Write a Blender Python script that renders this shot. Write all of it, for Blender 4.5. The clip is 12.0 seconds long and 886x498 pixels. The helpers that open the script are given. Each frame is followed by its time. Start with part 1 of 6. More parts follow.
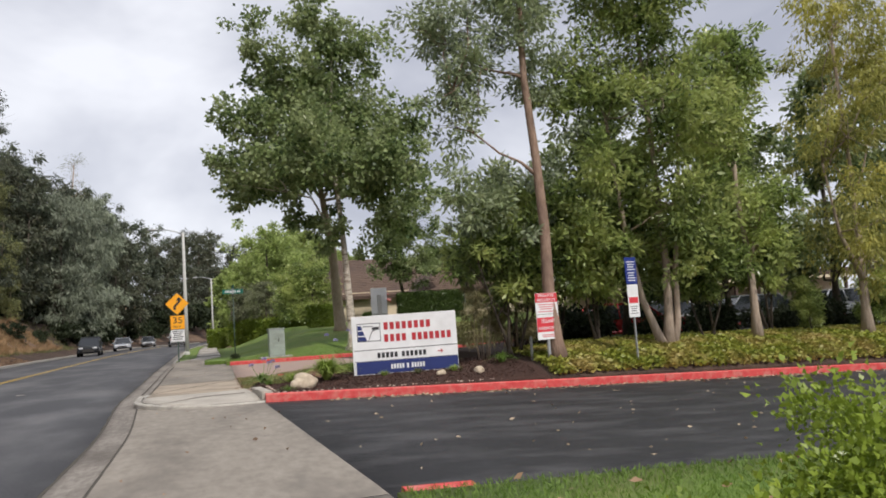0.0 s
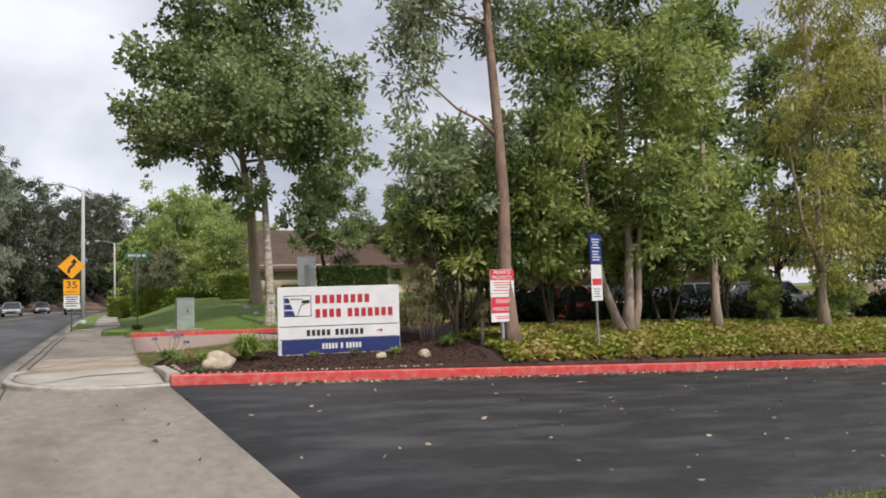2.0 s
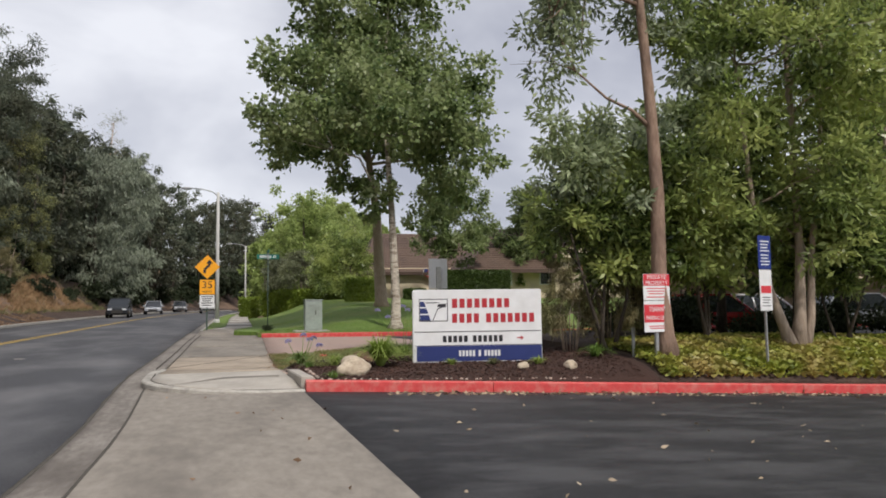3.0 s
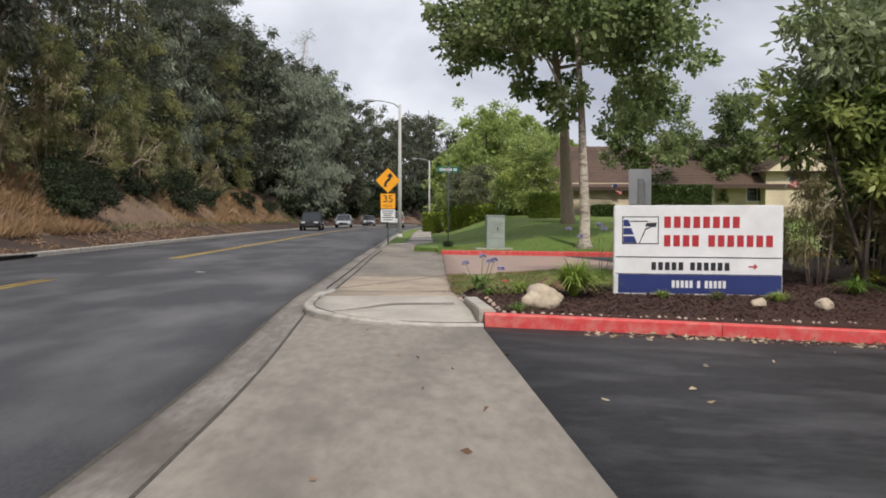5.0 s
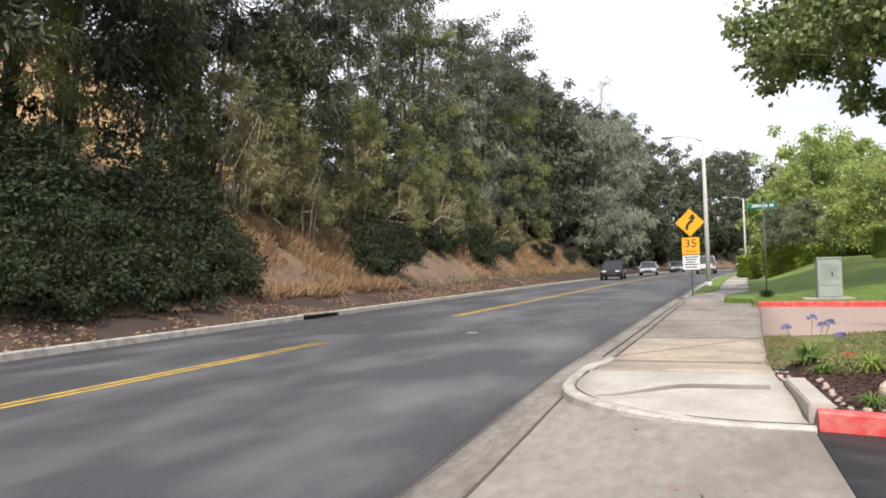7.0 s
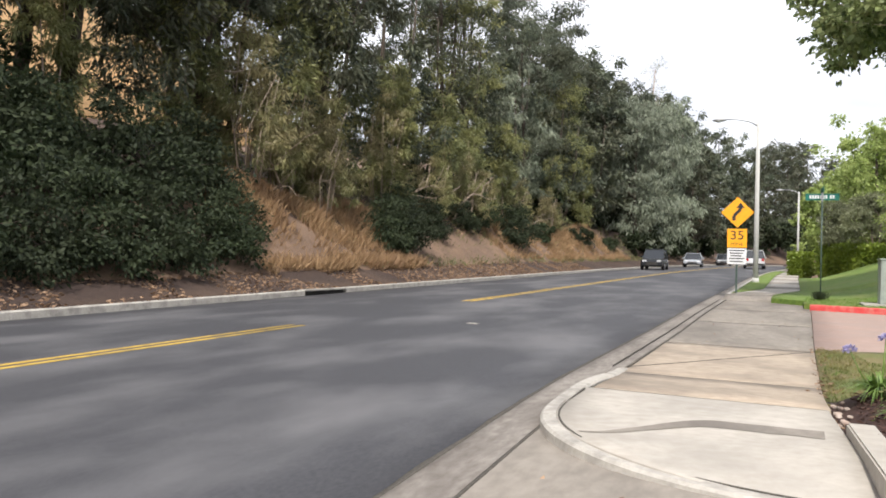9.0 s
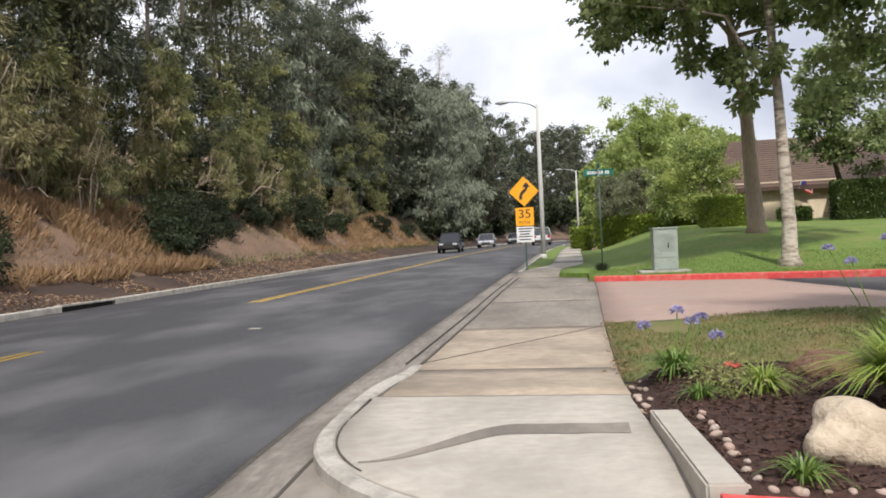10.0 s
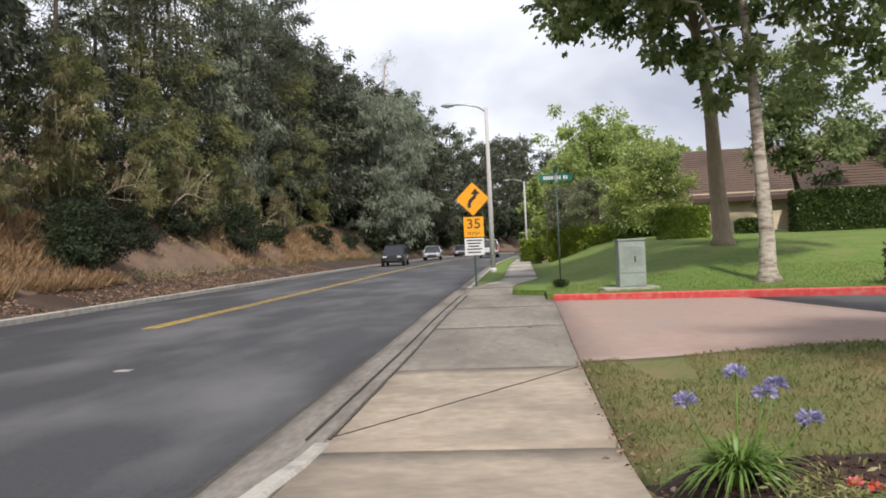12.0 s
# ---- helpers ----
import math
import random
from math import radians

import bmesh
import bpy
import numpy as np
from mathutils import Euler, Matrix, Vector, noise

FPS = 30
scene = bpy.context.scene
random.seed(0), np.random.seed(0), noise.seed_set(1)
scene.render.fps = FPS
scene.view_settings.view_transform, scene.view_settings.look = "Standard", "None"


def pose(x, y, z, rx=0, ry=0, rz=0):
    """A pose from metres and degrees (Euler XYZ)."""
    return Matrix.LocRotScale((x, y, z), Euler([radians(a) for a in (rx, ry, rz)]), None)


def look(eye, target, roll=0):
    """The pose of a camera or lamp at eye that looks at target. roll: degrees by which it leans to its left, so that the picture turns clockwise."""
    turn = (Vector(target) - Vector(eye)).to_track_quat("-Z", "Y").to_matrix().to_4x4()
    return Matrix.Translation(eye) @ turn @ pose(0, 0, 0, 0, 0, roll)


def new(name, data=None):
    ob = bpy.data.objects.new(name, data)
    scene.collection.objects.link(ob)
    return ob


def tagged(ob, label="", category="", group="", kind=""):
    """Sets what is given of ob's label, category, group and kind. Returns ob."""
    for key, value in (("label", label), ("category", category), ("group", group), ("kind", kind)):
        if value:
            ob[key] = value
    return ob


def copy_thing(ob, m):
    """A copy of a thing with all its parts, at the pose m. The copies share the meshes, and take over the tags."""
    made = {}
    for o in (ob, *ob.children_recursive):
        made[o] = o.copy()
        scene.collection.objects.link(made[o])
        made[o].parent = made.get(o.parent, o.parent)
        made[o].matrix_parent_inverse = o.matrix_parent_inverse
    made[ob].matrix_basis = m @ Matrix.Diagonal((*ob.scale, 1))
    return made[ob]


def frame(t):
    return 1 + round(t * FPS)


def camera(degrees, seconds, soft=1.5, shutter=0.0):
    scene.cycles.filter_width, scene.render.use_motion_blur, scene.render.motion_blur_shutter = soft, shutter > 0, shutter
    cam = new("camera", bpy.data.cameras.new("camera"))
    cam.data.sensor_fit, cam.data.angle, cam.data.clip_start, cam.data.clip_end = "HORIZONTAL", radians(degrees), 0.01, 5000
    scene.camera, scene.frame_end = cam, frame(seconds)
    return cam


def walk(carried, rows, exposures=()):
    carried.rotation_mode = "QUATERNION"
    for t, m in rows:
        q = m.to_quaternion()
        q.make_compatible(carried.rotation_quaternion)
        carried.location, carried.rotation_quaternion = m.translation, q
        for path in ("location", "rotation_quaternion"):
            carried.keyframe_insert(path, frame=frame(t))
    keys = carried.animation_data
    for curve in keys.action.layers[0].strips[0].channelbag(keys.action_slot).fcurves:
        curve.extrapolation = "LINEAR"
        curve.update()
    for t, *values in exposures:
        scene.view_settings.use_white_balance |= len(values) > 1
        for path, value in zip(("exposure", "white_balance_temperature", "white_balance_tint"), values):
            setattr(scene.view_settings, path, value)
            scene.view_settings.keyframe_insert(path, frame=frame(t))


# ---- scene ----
cam = camera(61.6, 12.0, soft=1.8)
PATH = [
    (0, (-1.061, -15.234, 1.263), (-0.444, -13.343, 1.464), -4.1),
    (0.5, (-0.998, -14.695, 1.272), (-0.241, -12.851, 1.438), -2.4),
    (1, (-0.926, -14.131, 1.248), (-0.073, -12.327, 1.381), -1.9),
    (1.5, (-0.883, -13.588, 1.261), (-0.026, -11.783, 1.349), -3.2),
    (2, (-0.914, -12.927, 1.241), (-0.09, -11.11, 1.376), -1.8),
    (2.5, (-0.927, -12.349, 1.243), (-0.212, -10.485, 1.357), -3.0),
    (3, (-0.997, -11.725, 1.25), (-0.465, -9.803, 1.406), -0.7),
    (3.5, (-0.981, -11.19, 1.244), (-0.736, -9.211, 1.405), -3.3),
    (3.7, (-0.95, -10.95, 1.248), (-0.793, -8.958, 1.338), -2.9),
    (5.3, (-0.7, -9.1, 1.288), (-0.682, -7.101, 1.220), 1.1),
    (5.5, (-0.67, -8.868, 1.294), (-0.797, -6.872, 1.308), -0.6),
    (6, (-0.598, -8.201, 1.313), (-1.066, -6.259, 1.408), -1.5),
    (6.5, (-0.548, -7.703, 1.333), (-1.047, -5.77, 1.463), -1.6),
    (7, (-0.519, -7.124, 1.376), (-1.264, -5.269, 1.45), -1.7),
    (7.2, (-0.51, -6.9, 1.38), (-1.268, -5.053, 1.495), -2.4),
    (8.8, (-0.53, -5.14, 1.4), (-1.310, -3.300, 1.469), 1.7),
    (9, (-0.54, -4.93, 1.405), (-1.393, -3.121, 1.423), 1.4),
    (9.5, (-0.553, -4.337, 1.419), (-1.075, -2.406, 1.404), -0.9),
    (10, (-0.616, -3.776, 1.42), (-0.965, -1.807, 1.407), -2.6),
    (10.5, (-0.616, -3.065, 1.469), (-0.817, -1.076, 1.519), -3.0),
    (11, (-0.657, -2.34, 1.472), (-0.874, -0.352, 1.513), -3.7),
    (11.5, (-0.714, -1.74, 1.469), (-0.813, 0.257, 1.466), -2.2),
    (12, (-0.869, -1.074, 1.449), (-1.075, 0.915, 1.462), -2.6),
]
EXPOSURES = [(0, 0.12), (2.0, 0.16), (3.5, -0.05), (5.5, 0.25), (6.0, 0.48), (6.5, 0.62), (7.2, 0.78), (9.2, 0.78), (10.0, 0.48), (10.5, 0.38), (11.5, 0.42), (12, 0.34)]
walk(cam, [(t, look(eye, goal, roll)) for t, eye, goal, roll in PATH], EXPOSURES)

# ---- world and sun ----
SUN_ELEVATION, SUN_AZIMUTH = radians(50), radians(163)
world = bpy.data.worlds.new("sky")
scene.world = world
world.use_nodes = True
wn, wl = world.node_tree.nodes, world.node_tree.links
background = wn["Background"]
sky = wn.new("ShaderNodeTexSky")
sky.sky_type, sky.sun_disc = "NISHITA", False
sky.sun_elevation, sky.sun_rotation = SUN_ELEVATION, SUN_AZIMUTH
sky_scale = wn.new("ShaderNodeVectorMath")
sky_scale.operation, sky_scale.inputs["Scale"].default_value = "SCALE", 0.09
wl.new(sky.outputs["Color"], sky_scale.inputs[0])
coord = wn.new("ShaderNodeTexCoord")
flat = wn.new("ShaderNodeMapping")
flat.inputs["Scale"].default_value = (1.0, 1.0, 1.9)
flat.inputs["Location"].default_value = (0.35, 0.1, 0.2)
wl.new(coord.outputs["Generated"], flat.inputs["Vector"])
cloud = wn.new("ShaderNodeTexNoise")
cloud.inputs["Scale"].default_value, cloud.inputs["Detail"].default_value, cloud.inputs["Roughness"].default_value = 2.1, 5, 0.5
cloud.inputs["Distortion"].default_value = 0.25
wl.new(flat.outputs["Vector"], cloud.inputs["Vector"])
tone = wn.new("ShaderNodeValToRGB")
tone.color_ramp.elements[0].position, tone.color_ramp.elements[0].color = 0.34, (0.46, 0.475, 0.56, 1)
tone.color_ramp.elements[1].position, tone.color_ramp.elements[1].color = 0.62, (0.95, 0.96, 1.02, 1)
wl.new(cloud.outputs["Fac"], tone.inputs["Fac"])
cover = wn.new("ShaderNodeMix")
cover.data_type = "RGBA"
cover.inputs["Factor"].default_value = 0.88
wl.new(sky_scale.outputs["Vector"], cover.inputs["A"])
wl.new(tone.outputs["Color"], cover.inputs["B"])
wl.new(cover.outputs["Result"], background.inputs["Color"])
background.inputs["Strength"].default_value = 1.0
sun_data = bpy.data.lights.new("sun", "SUN")
sun_data.energy, sun_data.angle, sun_data.color = 3.1, radians(3.5), (1.0, 0.93, 0.86)
sun = new("sun", sun_data)
sun_way = Vector((math.sin(SUN_AZIMUTH) * math.cos(SUN_ELEVATION), math.cos(SUN_AZIMUTH) * math.cos(SUN_ELEVATION), math.sin(SUN_ELEVATION)))
sun.matrix_world = look(sun_way * 50, (0, 0, 0))

# ---- materials ----
def mat(name, low, high, size=1.0, rough=0.85, bump=0.3, grain=60.0, metal=0.0, stain=None, stain_size=0.3, stain_amount=0.5, stretch=(1, 1, 1), space="Object", spec=0.5):
    """A surface of two mixed tones, a stain of larger scale and a fine relief; sizes are in waves per metre."""
    m = bpy.data.materials.new(name)
    m.use_nodes = True
    n, l = m.node_tree.nodes, m.node_tree.links
    b = n["Principled BSDF"]
    tc = n.new("ShaderNodeTexCoord")
    mp = n.new("ShaderNodeMapping")
    mp.inputs["Scale"].default_value = stretch
    if space == "World":
        geo = n.new("ShaderNodeNewGeometry")
        l.new(geo.outputs["Position"], mp.inputs["Vector"])
    else:
        l.new(tc.outputs["Object"], mp.inputs["Vector"])
    def noise_node(scale, detail, rough_=0.6):
        t = n.new("ShaderNodeTexNoise")
        t.inputs["Scale"].default_value, t.inputs["Detail"].default_value, t.inputs["Roughness"].default_value = scale, detail, rough_
        l.new(mp.outputs["Vector"], t.inputs["Vector"])
        return t
    a = noise_node(size * 4, 6)
    mix = n.new("ShaderNodeMix")
    mix.data_type = "RGBA"
    mix.inputs["A"].default_value, mix.inputs["B"].default_value = (*low, 1), (*high, 1)
    ramp = n.new("ShaderNodeMapRange")
    ramp.inputs["From Min"].default_value, ramp.inputs["From Max"].default_value = 0.3, 0.7
    l.new(a.outputs["Fac"], ramp.inputs["Value"])
    l.new(ramp.outputs["Result"], mix.inputs["Factor"])
    out = mix.outputs["Result"]
    if stain:
        s = noise_node(stain_size * 4, 4, 0.55)
        sr = n.new("ShaderNodeMapRange")
        sr.inputs["From Min"].default_value, sr.inputs["From Max"].default_value, sr.inputs["To Max"].default_value = 0.45, 0.68, stain_amount
        l.new(s.outputs["Fac"], sr.inputs["Value"])
        m2 = n.new("ShaderNodeMix")
        m2.data_type = "RGBA"
        l.new(sr.outputs["Result"], m2.inputs["Factor"])
        l.new(out, m2.inputs["A"])
        m2.inputs["B"].default_value = (*stain, 1)
        out = m2.outputs["Result"]
    l.new(out, b.inputs["Base Color"])
    b.inputs["Roughness"].default_value, b.inputs["Metallic"].default_value = rough, metal
    b.inputs["Specular IOR Level"].default_value = spec
    if bump:
        g = noise_node(grain, 4)
        bp = n.new("ShaderNodeBump")
        bp.inputs["Strength"].default_value, bp.inputs["Distance"].default_value = bump, 0.6 / grain
        l.new(g.outputs["Fac"], bp.inputs["Height"])
        l.new(bp.outputs["Normal"], b.inputs["Normal"])
    return m


LEAF_GAIN = 1.3


def leaf_mat(name, low, high, light=None, through_light=0.35, rough=0.55, patch=0.8, vary=0.12):
    """Leaves: each one a tone of its own, with drifts of tone over the crown and some light through the blade."""
    m = bpy.data.materials.new(name)
    m.use_nodes = True
    low, high, light = (tuple(min(0.8, v * LEAF_GAIN) for v in c) for c in (low, high, light or high))
    n, l = m.node_tree.nodes, m.node_tree.links
    b = n["Principled BSDF"]
    geo = n.new("ShaderNodeNewGeometry")
    mix = n.new("ShaderNodeMix")
    mix.data_type = "RGBA"
    mix.inputs["A"].default_value, mix.inputs["B"].default_value = (*low, 1), (*high, 1)
    l.new(geo.outputs["Random Per Island"], mix.inputs["Factor"])
    t = n.new("ShaderNodeTexNoise")
    t.inputs["Scale"].default_value, t.inputs["Detail"].default_value = patch, 3
    l.new(geo.outputs["Position"], t.inputs["Vector"])
    r = n.new("ShaderNodeMapRange")
    r.inputs["From Min"].default_value, r.inputs["From Max"].default_value = 0.42, 0.66
    l.new(t.outputs["Fac"], r.inputs["Value"])
    m2 = n.new("ShaderNodeMix")
    m2.data_type = "RGBA"
    l.new(r.outputs["Result"], m2.inputs["Factor"])
    l.new(mix.outputs["Result"], m2.inputs["A"])
    m2.inputs["B"].default_value = (*(light or high), 1)
    info = n.new("ShaderNodeObjectInfo")
    own = n.new("ShaderNodeMapRange")
    own.inputs["To Min"].default_value, own.inputs["To Max"].default_value = 1 - vary, 1 + vary
    l.new(info.outputs["Random"], own.inputs["Value"])
    tint = n.new("ShaderNodeVectorMath")
    tint.operation = "SCALE"
    l.new(m2.outputs["Result"], tint.inputs[0])
    l.new(own.outputs["Result"], tint.inputs["Scale"])
    l.new(tint.outputs["Vector"], b.inputs["Base Color"])
    b.inputs["Roughness"].default_value = rough
    tr = n.new("ShaderNodeBsdfTranslucent")
    l.new(tint.outputs["Vector"], tr.inputs["Color"])
    ms = n.new("ShaderNodeMixShader")
    ms.inputs["Fac"].default_value = through_light
    l.new(b.outputs["BSDF"], ms.inputs[1])
    l.new(tr.outputs["BSDF"], ms.inputs[2])
    l.new(ms.outputs["Shader"], n["Material Output"].inputs["Surface"])
    return m


def plain(name, c, rough=0.5, metal=0.0, spec=0.5, coat=0.0):
    m = mat(name, tuple(v * 0.94 for v in c), tuple(min(1, v * 1.04) for v in c), 2.0, rough, 0.05, 120, metal, tuple(v * 0.8 for v in c), 1.2, 0.3, spec=spec)
    m.node_tree.nodes["Principled BSDF"].inputs["Coat Weight"].default_value = coat
    return m


ASPHALT = mat("asphalt", (0.037, 0.038, 0.043), (0.060, 0.060, 0.066), 9, 0.72, 0.55, 140, stain=(0.135, 0.134, 0.138), stain_size=0.15, stain_amount=0.8, stretch=(1, 0.45, 1))
ASPHALT_DARK = mat("asphalt_sealed", (0.010, 0.0105, 0.012), (0.026, 0.026, 0.029), 4, 0.66, 0.9, 90, stain=(0.060, 0.060, 0.063), stain_size=0.5, stain_amount=0.85, stretch=(0.45, 1, 1))
CONCRETE = mat("concrete", (0.195, 0.174, 0.148), (0.285, 0.256, 0.218), 2.2, 0.88, 0.45, 100, stain=(0.115, 0.102, 0.088), stain_size=0.2, stain_amount=0.8, stretch=(1, 0.45, 1))
CONCRETE_WARM = mat("concrete_warm", (0.285, 0.235, 0.182), (0.42, 0.352, 0.272), 2.2, 0.88, 0.35, 110, stain=(0.17, 0.145, 0.118), stain_size=0.22, stain_amount=0.8, stretch=(0.7, 1, 1))
CONCRETE_LIGHT = mat("concrete_light", (0.36, 0.33, 0.285), (0.46, 0.43, 0.38), 2.5, 0.88, 0.35, 110, stain=(0.26, 0.242, 0.212), stain_size=0.3, stain_amount=0.65, stretch=(0.75, 1, 1))
CONCRETE_PINK = mat("concrete_pink", (0.30, 0.208, 0.172), (0.385, 0.278, 0.235), 3, 0.88, 0.3, 110, stain=(0.29, 0.235, 0.21), stain_size=0.3, stain_amount=0.7, stretch=(0.4, 1, 1))
CURB = mat("curb_concrete", (0.36, 0.34, 0.30), (0.48, 0.455, 0.41), 6, 0.9, 0.5, 90, stain=(0.2, 0.19, 0.17), stain_size=0.9, stain_amount=0.7)
GUTTER = mat("gutter_concrete", (0.15, 0.131, 0.113), (0.265, 0.243, 0.215), 4, 0.85, 0.5, 90, stain=(0.085, 0.072, 0.062), stain_size=0.35, stain_amount=0.75, stretch=(1, 0.35, 1))
JOINT = mat("joint_dirt", (0.04, 0.037, 0.032), (0.095, 0.085, 0.07), 8, 0.95, 0.4, 120)
RED_PAINT = mat("red_curb_paint", (0.50, 0.045, 0.045), (0.62, 0.075, 0.07), 3, 0.6, 0.35, 90, stain=(0.55, 0.24, 0.2), stain_size=1.6, stain_amount=0.55)
YELLOW_LINE = mat("yellow_line_paint", (0.44, 0.29, 0.05), (0.56, 0.38, 0.08), 5, 0.7, 0.4, 110, stain=(0.16, 0.125, 0.06), stain_size=0.8, stain_amount=0.7)
DIRT = mat("dirt", (0.10, 0.066, 0.045), (0.19, 0.125, 0.085), 3, 0.95, 0.9, 25, stain=(0.25, 0.16, 0.1), stain_size=0.2, stain_amount=0.6)
BANK = mat("bank_soil", (0.030, 0.019, 0.0145), (0.064, 0.040, 0.030), 4, 0.95, 1.0, 14, stain=(0.105, 0.068, 0.045), stain_size=0.12, stain_amount=0.65)
MULCH = mat("mulch", (0.022, 0.011, 0.008), (0.062, 0.028, 0.020), 9, 0.95, 1.0, 30)
LAWN = mat("lawn", (0.065, 0.122, 0.016), (0.155, 0.235, 0.038), 2.2, 0.9, 1.0, 70, stain=(0.19, 0.20, 0.06), stain_size=0.22, stain_amount=0.65)
LAWN_WORN = mat("lawn_worn", (0.095, 0.105, 0.030), (0.165, 0.165, 0.054), 4, 0.92, 1.0, 60, stain=(0.22, 0.155, 0.08), stain_size=0.3, stain_amount=0.7)
HILL = mat("dry_hillside", (0.36, 0.22, 0.10), (0.50, 0.32, 0.15), 0.6, 0.95, 0.8, 6, stain=(0.2, 0.14, 0.07), stain_size=0.04, stain_amount=0.5)
BARK = mat("bark_dark", (0.045, 0.035, 0.027), (0.11, 0.088, 0.068), 5, 0.95, 1.0, 22, stretch=(1, 1, 0.25))
BARK_EUC = mat("bark_peeling", (0.20, 0.125, 0.088), (0.32, 0.225, 0.17), 3, 0.9, 0.8, 18, stain=(0.13, 0.085, 0.065), stain_size=0.7, stain_amount=0.7, stretch=(1, 1, 0.35))
BARK_PALE = mat("bark_pale", (0.46, 0.41, 0.34), (0.66, 0.60, 0.52), 5, 0.9, 1.0, 20, stain=(0.15, 0.105, 0.075), stain_size=0.9, stain_amount=0.85, stretch=(1, 1, 3.2))
BARK_BROWN = mat("bark_brown", (0.27, 0.21, 0.16), (0.42, 0.335, 0.265), 4, 0.92, 0.9, 22, stretch=(1, 1, 0.25))
LEAF_SYC = leaf_mat("leaves_sycamore", (0.042, 0.075, 0.027), (0.235, 0.295, 0.112), (0.26, 0.30, 0.14), 0.5, rough=0.42)
LEAF_EUC = leaf_mat("leaves_grey_green", (0.10, 0.13, 0.07), (0.34, 0.385, 0.255), (0.27, 0.32, 0.16), 0.45, rough=0.42)
LEAF_GLOSS = leaf_mat("leaves_glossy", (0.026, 0.048, 0.013), (0.30, 0.385, 0.12), (0.40, 0.45, 0.15), 0.5, rough=0.32)
LEAF_YELLOW = leaf_mat("leaves_yellow_green", (0.12, 0.135, 0.038), (0.32, 0.32, 0.09), (0.42, 0.39, 0.10), 0.5)
LEAF_BRIGHT = leaf_mat("leaves_bright", (0.13, 0.18, 0.05), (0.33, 0.40, 0.13), (0.29, 0.35, 0.12), 0.5)
LEAF_DARK = leaf_mat("leaves_dark", (0.024, 0.035, 0.021), (0.100, 0.120, 0.080), (0.125, 0.14, 0.095), patch=0.4, vary=0.28)
LEAF_PINE = leaf_mat("leaves_pine", (0.024, 0.032, 0.020), (0.080, 0.092, 0.050), (0.070, 0.072, 0.042), 0.2)
LEAF_SAGE = leaf_mat("leaves_sage", (0.085, 0.10, 0.055), (0.235, 0.25, 0.15), (0.17, 0.185, 0.10), 0.35)
LEAF_WEEPING = leaf_mat("leaves_weeping", (0.08, 0.10, 0.066), (0.29, 0.325, 0.24), (0.19, 0.215, 0.155), 0.35, patch=0.6)
LEAF_OLIVE = leaf_mat("leaves_olive", (0.06, 0.072, 0.030), (0.175, 0.19, 0.078), (0.25, 0.25, 0.095), patch=0.5, vary=0.25)
LEAF_BROWN = leaf_mat("leaves_dry_cane", (0.13, 0.115, 0.055), (0.30, 0.26, 0.135), (0.17, 0.18, 0.07))
LEAF_BUSH = leaf_mat("leaves_bush", (0.010, 0.019, 0.008), (0.042, 0.058, 0.024), (0.026, 0.036, 0.015), rough=0.75, vary=0.25)
LEAF_LAUREL = leaf_mat("leaves_laurel", (0.022, 0.042, 0.012), (0.115, 0.165, 0.045), (0.075, 0.115, 0.03), 0.3, 0.4, 1.5)
LEAF_HEDGE = leaf_mat("leaves_hedge", (0.085, 0.135, 0.026), (0.17, 0.235, 0.045), (0.18, 0.24, 0.05))
LEAF_PRIVET = leaf_mat("leaves_privet", (0.10, 0.15, 0.018), (0.235, 0.30, 0.045), (0.18, 0.24, 0.032), 0.35, 0.35, 2.5)
LEAF_IVY = leaf_mat("leaves_ground_cover", (0.14, 0.18, 0.025), (0.32, 0.34, 0.055), (0.34, 0.27, 0.09), 0.3, 0.5, 1.2)
LEAF_STRAP = leaf_mat("leaves_strap", (0.05, 0.10, 0.02), (0.15, 0.22, 0.05), (0.12, 0.2, 0.035), 0.3, 0.4, 3.0)
LEAF_LIME = leaf_mat("leaves_lime_strap", (0.13, 0.19, 0.03), (0.27, 0.33, 0.08), (0.2, 0.27, 0.05), 0.3, 0.4, 3.0)
GRASS_DRY = leaf_mat("dry_grass_blades", (0.22, 0.142, 0.076), (0.39, 0.262, 0.142), (0.27, 0.175, 0.10), 0.3, 0.8, 0.5)
GRASS_GREEN = leaf_mat("grass_blades", (0.075, 0.135, 0.02), (0.15, 0.235, 0.045), (0.12, 0.19, 0.035), 0.3, 0.6, 1.0)
GRASS_WORN = leaf_mat("worn_grass_blades", (0.075, 0.115, 0.024), (0.155, 0.185, 0.050), (0.25, 0.195, 0.085), 0.3, 0.7, 1.6)
LITTER = leaf_mat("fallen_leaves", (0.12, 0.068, 0.038), (0.32, 0.215, 0.135), (0.20, 0.125, 0.075), 0.1, 0.8, 2.0)
LITTER_PALE = leaf_mat("dry_pale_leaves", (0.22, 0.16, 0.10), (0.42, 0.35, 0.26), (0.34, 0.27, 0.18), 0.1, 0.8, 2.0)
PETAL = leaf_mat("petals_violet", (0.22, 0.21, 0.36), (0.38, 0.36, 0.54), (0.30, 0.28, 0.46), 0.3, 0.5, 5)
PETAL_RED = leaf_mat("petals_coral", (0.62, 0.08, 0.06), (0.8, 0.2, 0.17), (0.7, 0.25, 0.25), 0.3, 0.5, 5)
ROCK = mat("rock_buff", (0.40, 0.33, 0.24), (0.56, 0.48, 0.37), 2.5, 0.9, 0.9, 25, stain=(0.27, 0.21, 0.15), stain_size=1.0, stain_amount=0.6)
